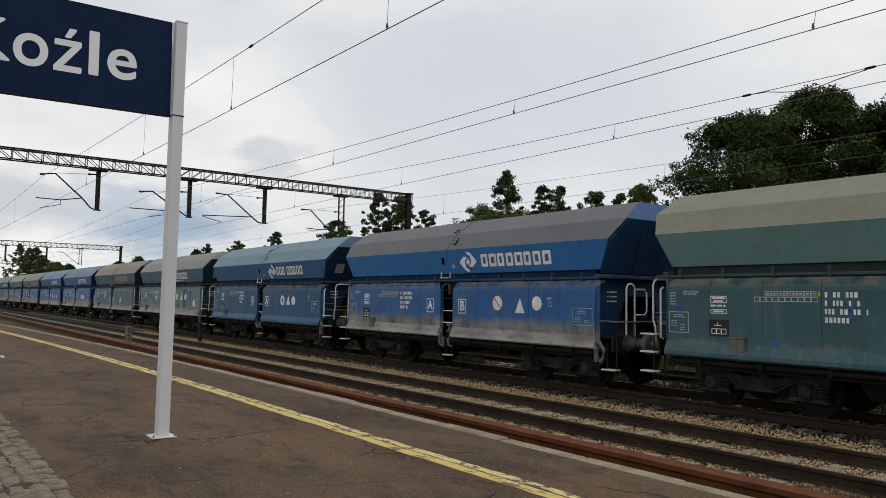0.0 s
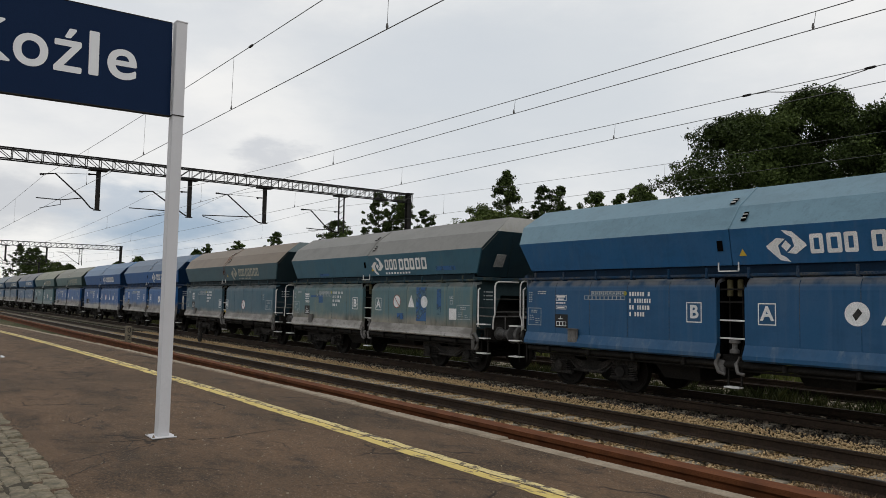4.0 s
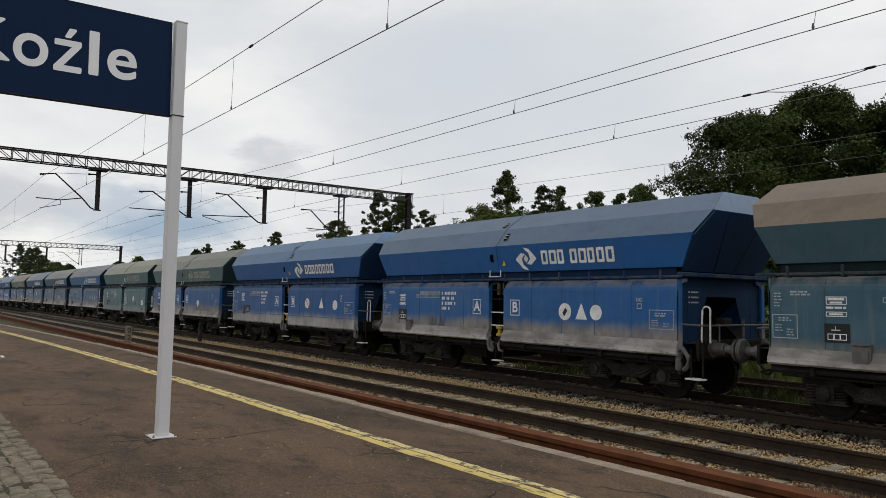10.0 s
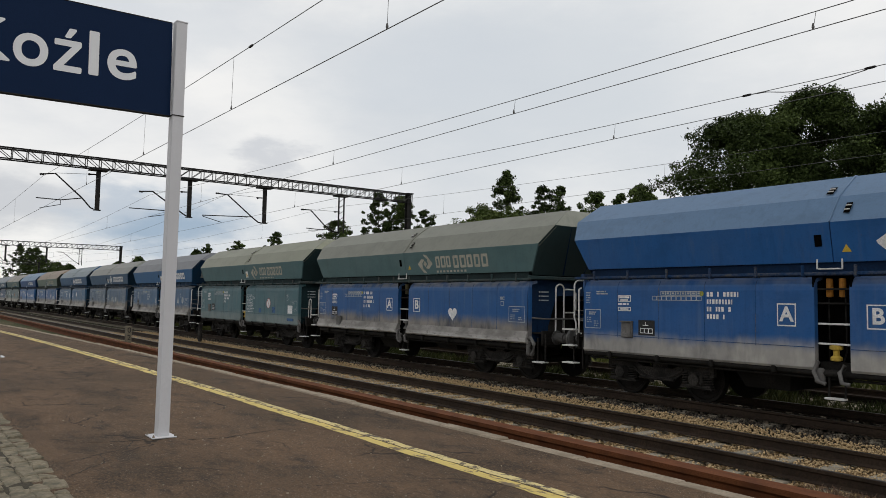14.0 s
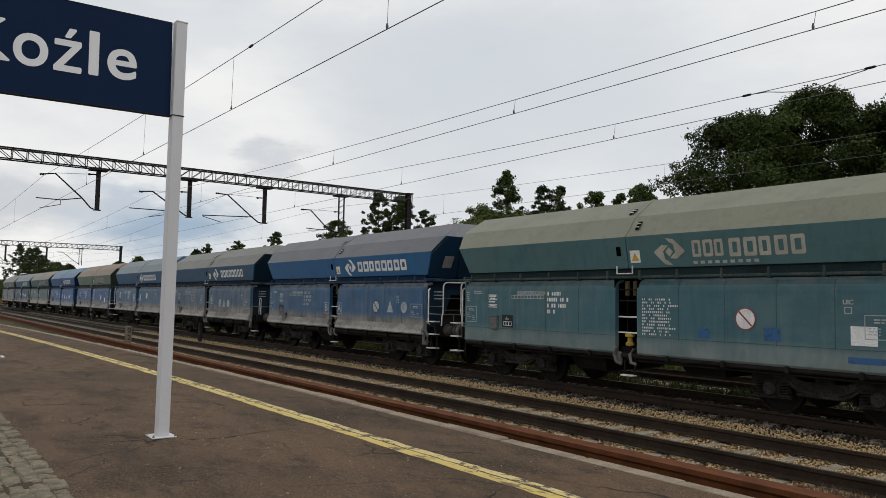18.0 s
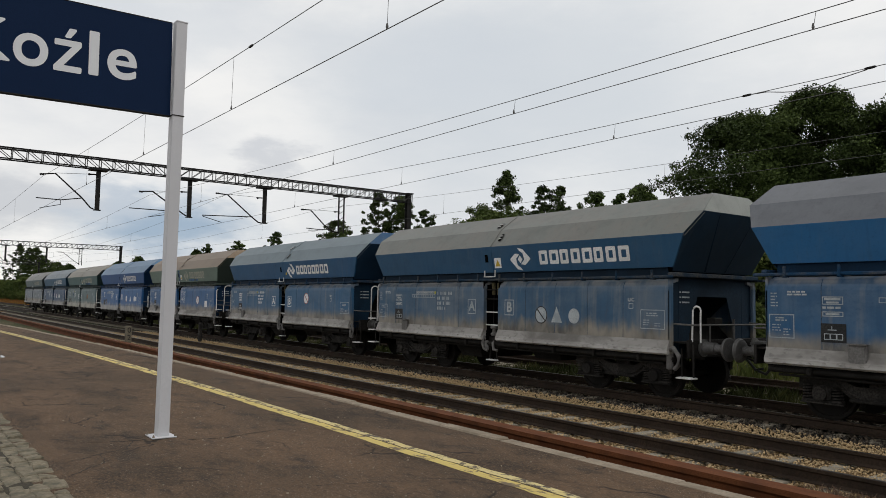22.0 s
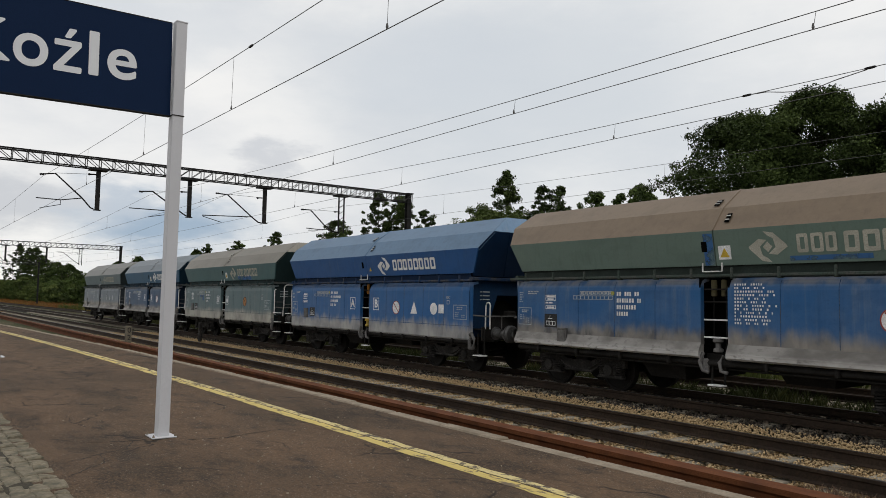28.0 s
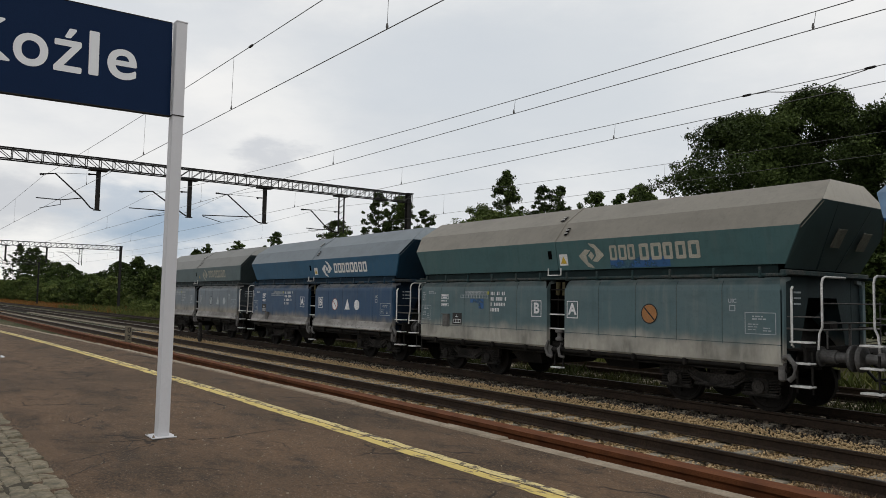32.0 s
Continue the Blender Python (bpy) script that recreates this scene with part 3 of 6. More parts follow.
while yy > 0.1:
    xx = -12.2 + 0.09 * (row % 2)
    while xx < -5.6:
        edge = 1.24 + 0.06 * noise.noise((xx * 1.1, 0, 5)) + 0.035 * noise.noise((xx * 4.3, 0, 5))
        if yy < edge and not (xx > -8 and yy < 0.35):
            part("sett", sett_meshes[int(rng.integers(6))], None, setts, at=pose(xx, yy, -0.020 + rng.uniform(-0.014, 0.014), rng.uniform(-6, 6), rng.uniform(-6, 6), rng.uniform(-9, 9)) @ Matrix.Diagonal((rng.uniform(0.92, 1.14), rng.uniform(0.92, 1.22), 1, 1)))
        xx += 0.212 + rng.uniform(-0.012, 0.016)
    yy -= 0.142
    row += 1


# rails, sleepers
def rail_profile(y, z, k=1.0):
    half = [(0.036, 0), (0.036, -0.035), (0.010, -0.055), (0.010, -0.135), (0.07, -0.155), (0.07, -0.17)]
    return [(y + a * k, z + b * k) for a, b in half] + [(y - a * k, z + b * k) for a, b in reversed(half)]


def track(name, y, label, x0, x1, shine, sleepers, top=RAIL):
    t = thing(name, pose(0, y, 0), label, "railway track", kind="structure")
    for side in (-0.753, 0.753):
        r = part("rail", Geo().prism(rail_profile(side, top), x0, x1), M_RAIL, t)
        if shine:
            part("rail_head", Geo().box(((x0 + x1) / 2, side, top + 0.0025), (x1 - x0, 0.05, 0.004)), M_RAILTOP, r)
    sm = Geo().prism([(-0.14, -0.17), (-0.10, 0), (0.10, 0), (0.14, -0.17)], -1.3, 1.3, 1).mesh("sleeper", M_SLEEPER)
    a, b = sleepers
    for i in range(int((b - a) / 0.6)):
        part("sleeper", sm, None, t, at=pose(b - i * 0.6, 0, top - 0.20 + rng.uniform(-0.006, 0.004), 0, 0, rng.uniform(-0.7, 0.7)))
    return t


near_track = track("near_track", 9.60, "dark running rails on pale concrete sleepers in tan ballast", -420, 150, True, (-95, 4))
train_track = track("train_track", TRAIN_Y, "rails under the freight train on dark ballast", -420, 150, True, (-95, 4))
far_track = track("far_track", 17.65, "rusty rails of a siding overgrown with weeds", -420, 150, False, (-60, 0))

# three spare rusted rails lying beside the platform edge
spare = thing("spare_rails", pose(0, 7.70, 0), "three rust-brown spare rails lying along the platform edge", "rail", kind="structure")
for dy, dz, k in ((-0.125, -0.292, 1.7), (0.0, -0.300, 1.3), (0.094, -0.306, 1.3)):
    part("rusted_rail", Geo().prism(rail_profile(dy, dz, k), -120, 40), M_RUSTRAIL, spare)


# loose ballast stones, thick where the camera is near
def stones(name, label, count, xr, yr, size, material, lift=0.0):
    base = np.array([(1, 0, 0), (-1, 0, 0), (0, 1, 0), (0, -1, 0), (0, 0, 1), (0, 0, -1)], float)
    tri = np.array([(0, 2, 4), (2, 1, 4), (1, 3, 4), (3, 0, 4), (2, 0, 5), (1, 2, 5), (3, 1, 5), (0, 3, 5)])
    u = rng.random(count)
    px = xr[1] - (xr[1] - xr[0]) * u ** 1.5
    py = rng.uniform(*yr, count)
    s = rng.uniform(size[0], size[1], count)
    v = base[None] * (s[:, None] * rng.uniform(0.6, 1.25, (count, 3)))[:, None, :]
    v += rng.normal(0, 0.18, v.shape) * s[:, None, None]
    q = rng.normal(size=(count, 4))
    q /= np.linalg.norm(q, axis=1)[:, None]
    w, a, b, c = q.T
    rot = np.stack([1 - 2 * (b * b + c * c), 2 * (a * b - c * w), 2 * (a * c + b * w), 2 * (a * b + c * w), 1 - 2 * (a * a + c * c), 2 * (b * c - a * w),
                    2 * (a * c - b * w), 2 * (b * c + a * w), 1 - 2 * (a * a + b * b)], 1).reshape(-1, 3, 3)
    v = np.einsum("nij,nkj->nki", rot, v)
    v += np.stack([px, py, np.full(count, BED + 0.035 + lift) + rng.uniform(-0.02, 0.035, count)], 1)[:, None, :]
    f = (tri[None] + (np.arange(count) * 6)[:, None, None]).reshape(-1, 3)
    return tagged(new(name, mesh_from_arrays(name, v.reshape(-1, 3), f, material)), label, "ballast", kind="stuff")


stones("ballast_stones", "tan and pale grey crushed stones between the rails", 64000, (-45, 2), (7.9, 11.7), (0.012, 0.027), M_STONE, 0.012)
stones("shoulder_stones", "coarse pale ballast stones heaped beside the rail", 28000, (-45, 2), (10.5, 12.05), (0.012, 0.027), M_STONE, 0.05)
stones("dark_stones", "dark crushed stones along the train track", 24000, (-45, 2), (11.95, 14.8), (0.018, 0.045), M_STONE_DARK, 0.02)
stones("edge_stones", "crushed stones beside the spare rails", 2500, (-30, 2), (6.2, 7.5), (0.022, 0.05), M_STONE, -0.02)


# ------------------------------------------------------------ plants
def blades(name, label, count, xr, yr, z, height, width, material, category="grass"):
    px, py = rng.uniform(*xr, count), rng.uniform(*yr, count)
    cl = np.array([noise.noise((a * 0.6, b * 0.6, 4)) for a, b in zip(px, py)])
    h = rng.uniform(height[0], height[1], count) * np.clip(0.75 + cl * 0.9, 0.25, 1.6)
    a = rng.uniform(0, 2 * math.pi, count)
    lean = rng.normal(0, 0.3, (count, 2)) * h[:, None]
    wx, wy = np.cos(a) * width, np.sin(a) * width
    zz = np.full(count, z)
    v = np.stack([np.stack([px - wx, py - wy, zz], 1), np.stack([px + wx, py + wy, zz], 1),
                  np.stack([px + wx * 0.6 + lean[:, 0] * 0.4, py + wy * 0.6 + lean[:, 1] * 0.4, zz + h * 0.6], 1), np.stack([px + lean[:, 0], py + lean[:, 1], zz + h], 1)], 1).reshape(-1, 3)
    f = np.arange(count * 4).reshape(-1, 4)
    return tagged(new(name, mesh_from_arrays(name, v, f, material)), label, category, kind="stuff")


blades("track_weeds", "green weeds and grass between and beyond the rails", 34000, (-70, 4), (15.1, 16.8), -0.56, (0.08, 0.34), 0.009, M_WEED)
blades("verge_grass", "tall green grass on the verge beyond the siding", 22000, (-120, 4), (19.4, 24), -0.62, (0.3, 0.9), 0.03, M_GRASS)
blades("dry_grass", "rust-red dry grass along the far verge", 20000, (-260, -85), (19.5, 27), -0.62, (0.2, 0.7), 0.06, M_DRY)
blades("dead_weeds", "brown dead weed stalks in the ballast by the spare rails", 1100, (-4.4, -2.6), (7.95, 8.55), -0.52, (0.08, 0.26), 0.006, M_STALK, "weeds")


def leaf_cloud(tips, reach, per, size):
    """Small folded leaves gathered about the twig tips."""
    tips = np.asarray(tips, float)
    count = len(tips) * per
    t = np.repeat(np.arange(len(tips)), per)
    q = rng.normal(size=(count, 3))
    q *= (rng.random((count, 1)) ** 0.45) / np.linalg.norm(q, axis=1)[:, None] * (1.0, 1.0, 0.7)
    p = tips[t] + q * (reach * rng.uniform(0.6, 1.3, len(tips)))[t][:, None]
    n = rng.normal(size=(count, 3)) + (0, 0, 0.7)
    n /= np.linalg.norm(n, axis=1)[:, None]
    u = np.cross(n, rng.normal(size=(count, 3)))
    u /= np.linalg.norm(u, axis=1)[:, None]
    w = np.cross(n, u)
    s = size * rng.uniform(0.6, 1.4, (count, 1))
    v = np.stack([p - u * s, p + w * s * 0.5 + n * s * 0.2, p + u * s, p - w * s * 0.5 + n * s * 0.2], 1).reshape(-1, 3)
    return v, np.arange(count * 4).reshape(-1, 4)


def tree(x, y, height, spread, limbs, leaves, size, material, label, trunk=0.22, seed=0, first=0.25, taper=0.45, lump=0.6, gaps=-0.02):
    """A tapered trunk with limbs into a crown of leaf tufts. first: where the crown begins; taper: how much it narrows on top;
    lump: how uneven its outline is; gaps: higher leaves more holes in it."""
    r = random.Random(seed)
    t = thing("tree", pose(x, y, -0.6), label, "tree", "trees beyond the tracks")
    g = Geo()
    lean = (r.uniform(-0.4, 0.4), r.uniform(-0.4, 0.4))
    stem = [(lean[0] * k * k, lean[1] * k * k, height * 0.9 * k) for k in (0, 0.15, 0.35, 0.55, 0.75, 1)]
    g.tube(stem, 0, 9, True, [trunk * f for f in (1.25, 1, 0.8, 0.58, 0.35, 0.06)])
    mid, half = height * (1 + first) / 2, height * (1 - first) / 2
    per, fine = 64, max(1.0, min(2.2, 4.0 / spread))
    tips, want, tries = [], max(14, leaves // per), 0
    while len(tips) < want and tries < want * 12:
        tries += 1
        u = r.uniform(-1, 1)
        a, rho = r.uniform(0, 2 * math.pi), r.random() ** 0.42
        way = (math.cos(a), math.sin(a), u * half / spread)
        wide = math.sqrt(max(0.02, 1 - abs(u) ** 2.4)) * (1 - taper * max(0.0, u)) * spread
        wide *= 0.86 + lump * noise.noise((way[0] * 1.9 + seed * 3.1, way[1] * 1.9, way[2] * 1.9)) + 0.75 * lump * noise.noise((way[0] * 4 + seed, way[1] * 4, way[2] * 4 + 9))
        p = (way[0] * wide * rho, way[1] * wide * rho, mid + u * half * (0.93 + 0.14 * noise.noise((way[0] * 3, way[1] * 3, seed))))
        if noise.noise((p[0] * 0.62 * fine + seed * 1.7, p[1] * 0.62 * fine, p[2] * 0.8 * fine)) + 0.45 * noise.noise((p[0] * 1.5 * fine, p[1] * 1.5 * fine + seed, p[2] * 1.6 * fine)) > gaps:
            tips.append(p)
    for c in tips[::max(1, len(tips) // limbs)][:limbs]:
        b = max(0.08, min(0.86, (c[2] - 0.25 * height) / height))
        root = (lean[0] * b * b, lean[1] * b * b, b * height * 0.9)
        bow = tuple((p + q2) / 2 + r.uniform(-0.15, 0.15) for p, q2 in zip(root, c))
        g.tube([root, bow, c], 0, 6, True, [trunk * 0.32 * (1.1 - b), trunk * 0.18 * (1.1 - b), 0.008])
    part("trunk", g, M_BARK, t)
    v, f = leaf_cloud(tips, min(0.52, 0.12 + 0.085 * spread), per, size)
    part("crown", mesh_from_arrays("crown", v, f, material), None, t)
    return t


OAK = "dark green leafy oak with an uneven rounded crown"
tree(-20.2, 33, 11.4, 4.3, 26, 150000, 0.072, M_LEAF, OAK, 0.26, 3, 0.12, 0.0, 0.5, -0.10)
tree(-17.2, 33.8, 12.3, 4.0, 24, 120000, 0.072, M_LEAF, OAK, 0.24, 5, 0.12, 0.25, 0.5, -0.10)
tree(-13.2, 34, 11.3, 3.8, 20, 90000, 0.072, M_LEAF, OAK, 0.24, 6, 0.12, 0.2, 0.5, -0.10)
tree(-18.0, 30.8, 8.6, 2.3, 14, 16000, 0.062, M_LEAFB, "bright green young tree in front of the oaks", 0.14, 7, 0.2, 0.4, 0.5)
tree(-5.0, 36, 12.0, 6.0, 12, 9000, 0.12, M_LEAF, OAK, 0.32, 8, 0.3, 0.2)
SLIM = "slender mid-green tree with gaps in its crown"
tree(-44.9, 39.2, 12.9, 2.6, 16, 15000, 0.09, M_LEAF, SLIM, 0.15, 11, 0.2, 0.75, 0.6, -0.32)
tree(-43.2, 41.6, 12.0, 2.1, 14, 12000, 0.09, M_LEAF, SLIM, 0.14, 12, 0.25, 0.55, 0.6, -0.32)
tree(-42.4, 42.6, 11.6, 1.9, 14, 10000, 0.09, M_LEAF, SLIM, 0.14, 17, 0.25, 0.45, 0.6, -0.3)
tree(-44.2, 36.8, 9.7, 4.6, 20, 42000, 0.085, M_BUSH, "light green spreading tree", 0.2, 13, 0.2, 0.3, 0.6, -0.3)
tree(-37.5, 41.2, 10.6, 2.3, 14, 14000, 0.09, M_LEAFB, SLIM, 0.13, 14, 0.3, 0.35)
tree(-34.8, 41.0, 10.0, 1.7, 12, 8000, 0.09, M_LEAFB, SLIM, 0.13, 16, 0.3, 0.3)
tree(-33.4, 41.3, 10.6, 2.1, 14, 12000, 0.09, M_LEAFB, SLIM, 0.13, 15, 0.3, 0.3)
tree(-63.6, 38.7, 12.9, 2.0, 14, 13000, 0.10, M_LEAF, SLIM, 0.16, 21, 0.35, 0.25)
tree(-62.2, 40.4, 12.6, 2.2, 14, 14000, 0.10, M_LEAF, SLIM, 0.16, 27, 0.35, 0.3)
tree(-57.1, 39.8, 10.9, 1.5, 10, 6500, 0.10, M_LEAF, SLIM, 0.12, 22, 0.4, 0.3)
tree(-63.9, 34.3, 9.8, 2.4, 14, 15000, 0.09, M_LEAF, SLIM, 0.15, 23, 0.3, 0.1)
tree(-84.1, 36.9, 10.1, 1.9, 12, 9000, 0.11, M_LEAF, SLIM, 0.15, 24, 0.3, 0.4)
tree(-104.4, 39.9, 10.3, 2.0, 12, 9000, 0.12, M_LEAF, SLIM, 0.17, 25, 0.3, 0.2)
tree(-123.8, 42.2, 10.9, 2.0, 10, 7000, 0.14, M_LEAF, SLIM, 0.17, 26, 0.3, 0.4)

# the wood edge that shows once the train has gone by
BUSHY = "dense green shrub at the edge of the wood"
for i in range(34):
    bx = -330 + i * 7.2 + rng.uniform(-2, 2)
    by = 29.5 + rng.uniform(-1.5, 2.5)
    hh = (4.7 + 3.6 * noise.noise((i * 1.7, 2, 2))) * (1.3 if bx < -190 else 1.0)
    tree(bx, by, hh, 4.8, 20, 8500, 0.17, (M_BUSH, M_LEAFB, M_BUSH, M_LEAF)[i % 4], BUSHY, 0.14, 40 + i, 0.02, 0.2, 0.6, -0.2)
for i, (bx, by, hh, sp) in enumerate(((-300, 36, 14, 6), (-276, 36, 12.0, 4.5), (-262, 36, 12.0, 5), (-240, 35, 13.6, 6), (-226, 36, 11.8, 6), (-208, 36, 10.5, 6), (-196, 36, 8.2, 5), (-178, 37, 7.6, 4), (-164, 38, 10.0, 5.0), (-150, 38, 10.2, 5.0),
                                      (-135, 37, 7.8, 4.5), (-124, 36, 8.2, 3.6), (-114, 36, 9.0, 3.0), (-107, 35, 9.6, 2.6))):
    tree(bx, by, hh * (1.42 if bx < -250 else 0.92), sp * 1.1, 26, 20000, 0.19, M_LEAF, "dark green tree of the wood edge", 0.2, 80 + i, 0.02, (0.8, 0.5, 0.7)[i % 3], 0.5, -0.3)
for i in range(15):
    tree(-78 + i * 6.2 + rng.uniform(-1, 1), 28.5 + rng.uniform(-1, 1.5), 4.6 + 1.2 * noise.noise((i * 0.8, 6, 2)), 4.4, 18, 9000, 0.14, (M_LEAF, M_BUSH, M_LEAF)[i % 3], BUSHY, 0.12, 120 + i, 0.02, 0.2)
for i, (bx, by, hh) in enumerate(((-84, 22.6, 1.7), (-80, 22.0, 1.5), (-76, 22.8, 1.9), (-71, 22.2, 1.4), (-90, 23.2, 1.6))):
    tree(bx, by, hh, 1.8, 12, 3500, 0.07, M_BUSH, "low yellow-green bush on the verge", 0.04, 160 + i, 0.02, 0.2)
for i in range(9):
    tree(-58 + i * 7.5 + rng.uniform(-1, 1), 33.5 + rng.uniform(-1, 1), 5.6, 5.0, 16, 6500, 0.16, M_LEAF, "dark shrub thicket behind the tracks", 0.12, 180 + i, 0.0, 0.1)

# ------------------------------------------------------------ gantries and overhead wires
# arm shapes, as (across from the drop post, height): cantilever, registration tube, steady arm, stay height at the post
ARM_A = ([(-0.14, 5.22), (-0.26, 5.26), (-0.60, 5.64), (-1.65, 6.57), (-2.23, 6.48)], [(-0.60, 5.64), (-1.41, 5.49), (-2.31, 5.50)], [(-1.41, 5.49), (-1.40, 5.30), (-2.17, 5.09)], 6.71)
ARM_B = ([(-0.12, 5.24), (-0.23, 5.29), (-0.55, 5.50), (-1.64, 6.21), (-2.21, 6.15)], [(-0.50, 5.46), (-1.04, 5.40), (-2.60, 5.39)], [(-1.04, 5.40), (-1.03, 5.22), (-1.78, 5.06)], 6.34)
ARM_C = ([(-0.10, 5.17), (-0.30, 5.20), (-0.64, 5.44), (-1.85, 6.39), (-2.42, 6.41)], [(-0.64, 5.44), (-1.60, 5.39), (-3.01, 5.33)], [(-3.01, 5.33), (-2.98, 5.28), (-2.10, 5.06)], 6.41)
ARM_D = ([(-0.12, 5.00), (-0.40, 5.02), (-0.95, 5.31), (-1.74, 6.03), (-2.27, 6.02)], [(-0.60, 5.12), (-1.30, 5.08), (-1.95, 5.10)], [(-1.30, 5.08), (-1.30, 5.04), (-1.85, 5.00)], 6.08)


def gantry(x, y0, y1, zb, zt, drops, label):
    """A lattice beam across the tracks on masts, with drop posts and cantilever arms."""
    t = thing("catenary_gantry", pose(x, 0, 0), label, "gantry", "overhead line gantries")
    dx = 0.21
    for sx in (-dx, dx):
        for z, w in ((zb, 0.05), (zt, 0.06)):
            part("chord", Geo().bar((sx, y0, z), (sx, y1, z), 0.05, w), M_BLACKSTEEL, t)
    step, mid = 0.55, (y0 + y1) / 2 + 0.9
    n = int((y1 - y0) / step)
    post = Geo().bar((0, 0, zb), (0, 0, zt), 0.032, 0.032).mesh("lattice_post", M_GALV)
    strut = Geo().bar((0, -step, zt), (0, 0, zb), 0.026, 0.026).mesh("lattice_diagonal", M_GALV)
    back = Geo().bar((0, -step, zb), (0, 0, zt), 0.026, 0.026).mesh("lattice_diagonal", M_GALV)
    tie = Geo().bar((-dx, 0, 0), (dx, 0, 0), 0.026, 0.026).mesh("lattice_tie", M_GALV)
    for i in range(n + 1):
        y = y1 - i * step
        for sx in (-dx, dx):
            part("lattice_post", post, None, t, at=Matrix.Translation((sx, y, 0)))
            if i < n:
                part("lattice_diagonal", strut if y <= mid else back, None, t, at=Matrix.Translation((sx, y, 0)))
        part("lattice_tie", tie, None, t, at=Matrix.Translation((0, y, zt)))
        if i % 2 == 0:
            part("lattice_tie", tie, None, t, at=Matrix.Translation((0, y, zb)))
    for y in (y1 - 0.12, y0 + 0.12):
        m = Geo()
        for sx in (-0.11, 0.11):
            m.box((sx, y, (zt - 0.7) / 2), (0.05, 0.26, zt + 0.7), 0.01)
        m.box((0, y, (zt - 0.7) / 2), (0.18, 0.05, zt + 0.7))
        part("mast", m, M_BLACKSTEEL, t)
        part("mast_cap", Geo().box((0, y, zt + 0.03), (0.5, 0.40, 0.05)), M_BLACKSTEEL, t)
    for y, (cant, reg, steady, stay), lattice in drops:
        zl = 5.18
        part("drop_plate", Geo().box((0, y, zb - 0.05), (0.55, 0.72, 0.07)), M_BLACKSTEEL, t)
        d = Geo()
        if lattice:
            for sy in (-0.15, 0.15):
                d.bar((0, y + sy, zl - 0.2), (0, y + sy, zb), 0.06, 0.06)
            for i in range(6):
                d.bar((0, y - 0.15, zl - 0.2 + i * 0.32), (0, y + 0.15, zl + i * 0.32), 0.025, 0.025)
        else:
            d.box((0, y, (zl + zb) / 2), (0.16, 0.17, zb - zl), 0.02)
            d.box((0, y, zl), (0.2, 0.28, 0.04))
        part("drop_post", d, M_BLACKSTEEL, t)
        arm = part("cantilever", Geo().tube([(0, y + a, z) for a, z in cant], 0.032, 7), M_BLACKSTEEL, t)
        (ea, ez), (ta, tz) = cant[-2], cant[-1]
        part("stay_insulator", Geo().lathe([(0, 0.02), (0.03, 0.05), (0.08, 0.035), (0.12, 0.05), (0.18, 0.02)], (0, y + ta, tz), (0, 1, 0), 10), M_BLACKSTEEL, arm)
        part("registration_tube", Geo().tube([(0, y + a, z) for a, z in reg], 0.022, 7), M_BLACKSTEEL, arm)
        part("steady_arm", Geo().tube([(0, y + a, z) for a, z in steady], 0.016, 6), M_BLACKSTEEL, arm)
        part("stay_wire", Geo().tube([(0, y + ea, ez + 0.02), (0, y - 0.05, stay)], 0.009, 5), M_WIRE, arm)
        part("stay_clamp", Geo().lathe([(0, 0.02), (0.05, 0.05), (0.12, 0.03), (0.34, 0.025)], (0, y - 0.42, stay - 0.03), (0, 1, 0.06), 8), M_BLACKSTEEL, arm)
    return t


GL = "dark steel lattice gantry carrying overhead line arms"
for gx in (-34.35, 27.6):
    gantry(gx, -3.4, 22.9, 6.95, 7.39, ((6.90, ARM_A, False), (10.79, ARM_B, False), (14.42, ARM_C, False), (18.63, ARM_D, True)), GL)
for gx in (-96.0, -158.0):
    gantry(gx, -3.4, 22.3, 6.94, 7.42, ((6.5, ARM_B, False), (10.1, ARM_A, False), (14.2, ARM_B, False), (17.75, ARM_C, True)), GL)

SUPPORTS = (-158.0, -96.0, -34.35, 27.6)


def overhead(ys, z, sag, droppers, label, radius=0.0062):
    """Contact wire and messenger wire with droppers; ys: across at each support; sag: least gap and gap at the supports."""
    t = thing("overhead_line", pose(0, 0, 0), label, "overhead wire", "overhead lines")
    part("contact_wire", Geo().tube([(s, y, z) for s, y in zip(SUPPORTS, ys)], radius, 6), M_WIRE, t)

    def mz(x):
        for a, b in zip(SUPPORTS[:-1], SUPPORTS[1:]):
            if a <= x <= b:
                u = (2 * x - a - b) / (b - a)
                return z + sag[0] + (sag[1] - sag[0]) * u * u

    def wy(x):
        return float(np.interp(x, SUPPORTS, ys))

    path = [(x, wy(x), mz(x)) for x in np.linspace(SUPPORTS[0], SUPPORTS[-1], 91)]
    part("messenger_wire", Geo().tube(path, radius, 6), M_WIRE, t)
    for x in list(droppers) + [-150, -140, -131, -123, -112, -104, -88, -79, -70, -60, -51, -42]:
        g = Geo().tube([(x, wy(x), z), (x + 0.04, wy(x), mz(x))], 0.0035, 5)
        g.lathe([(0, 0.010), (0.03, 0.02), (0.08, 0.010)], (x, wy(x), z), (0, 0, 1), 6)
        part("dropper", g, M_WIRE, t)
    return t, wy, mz


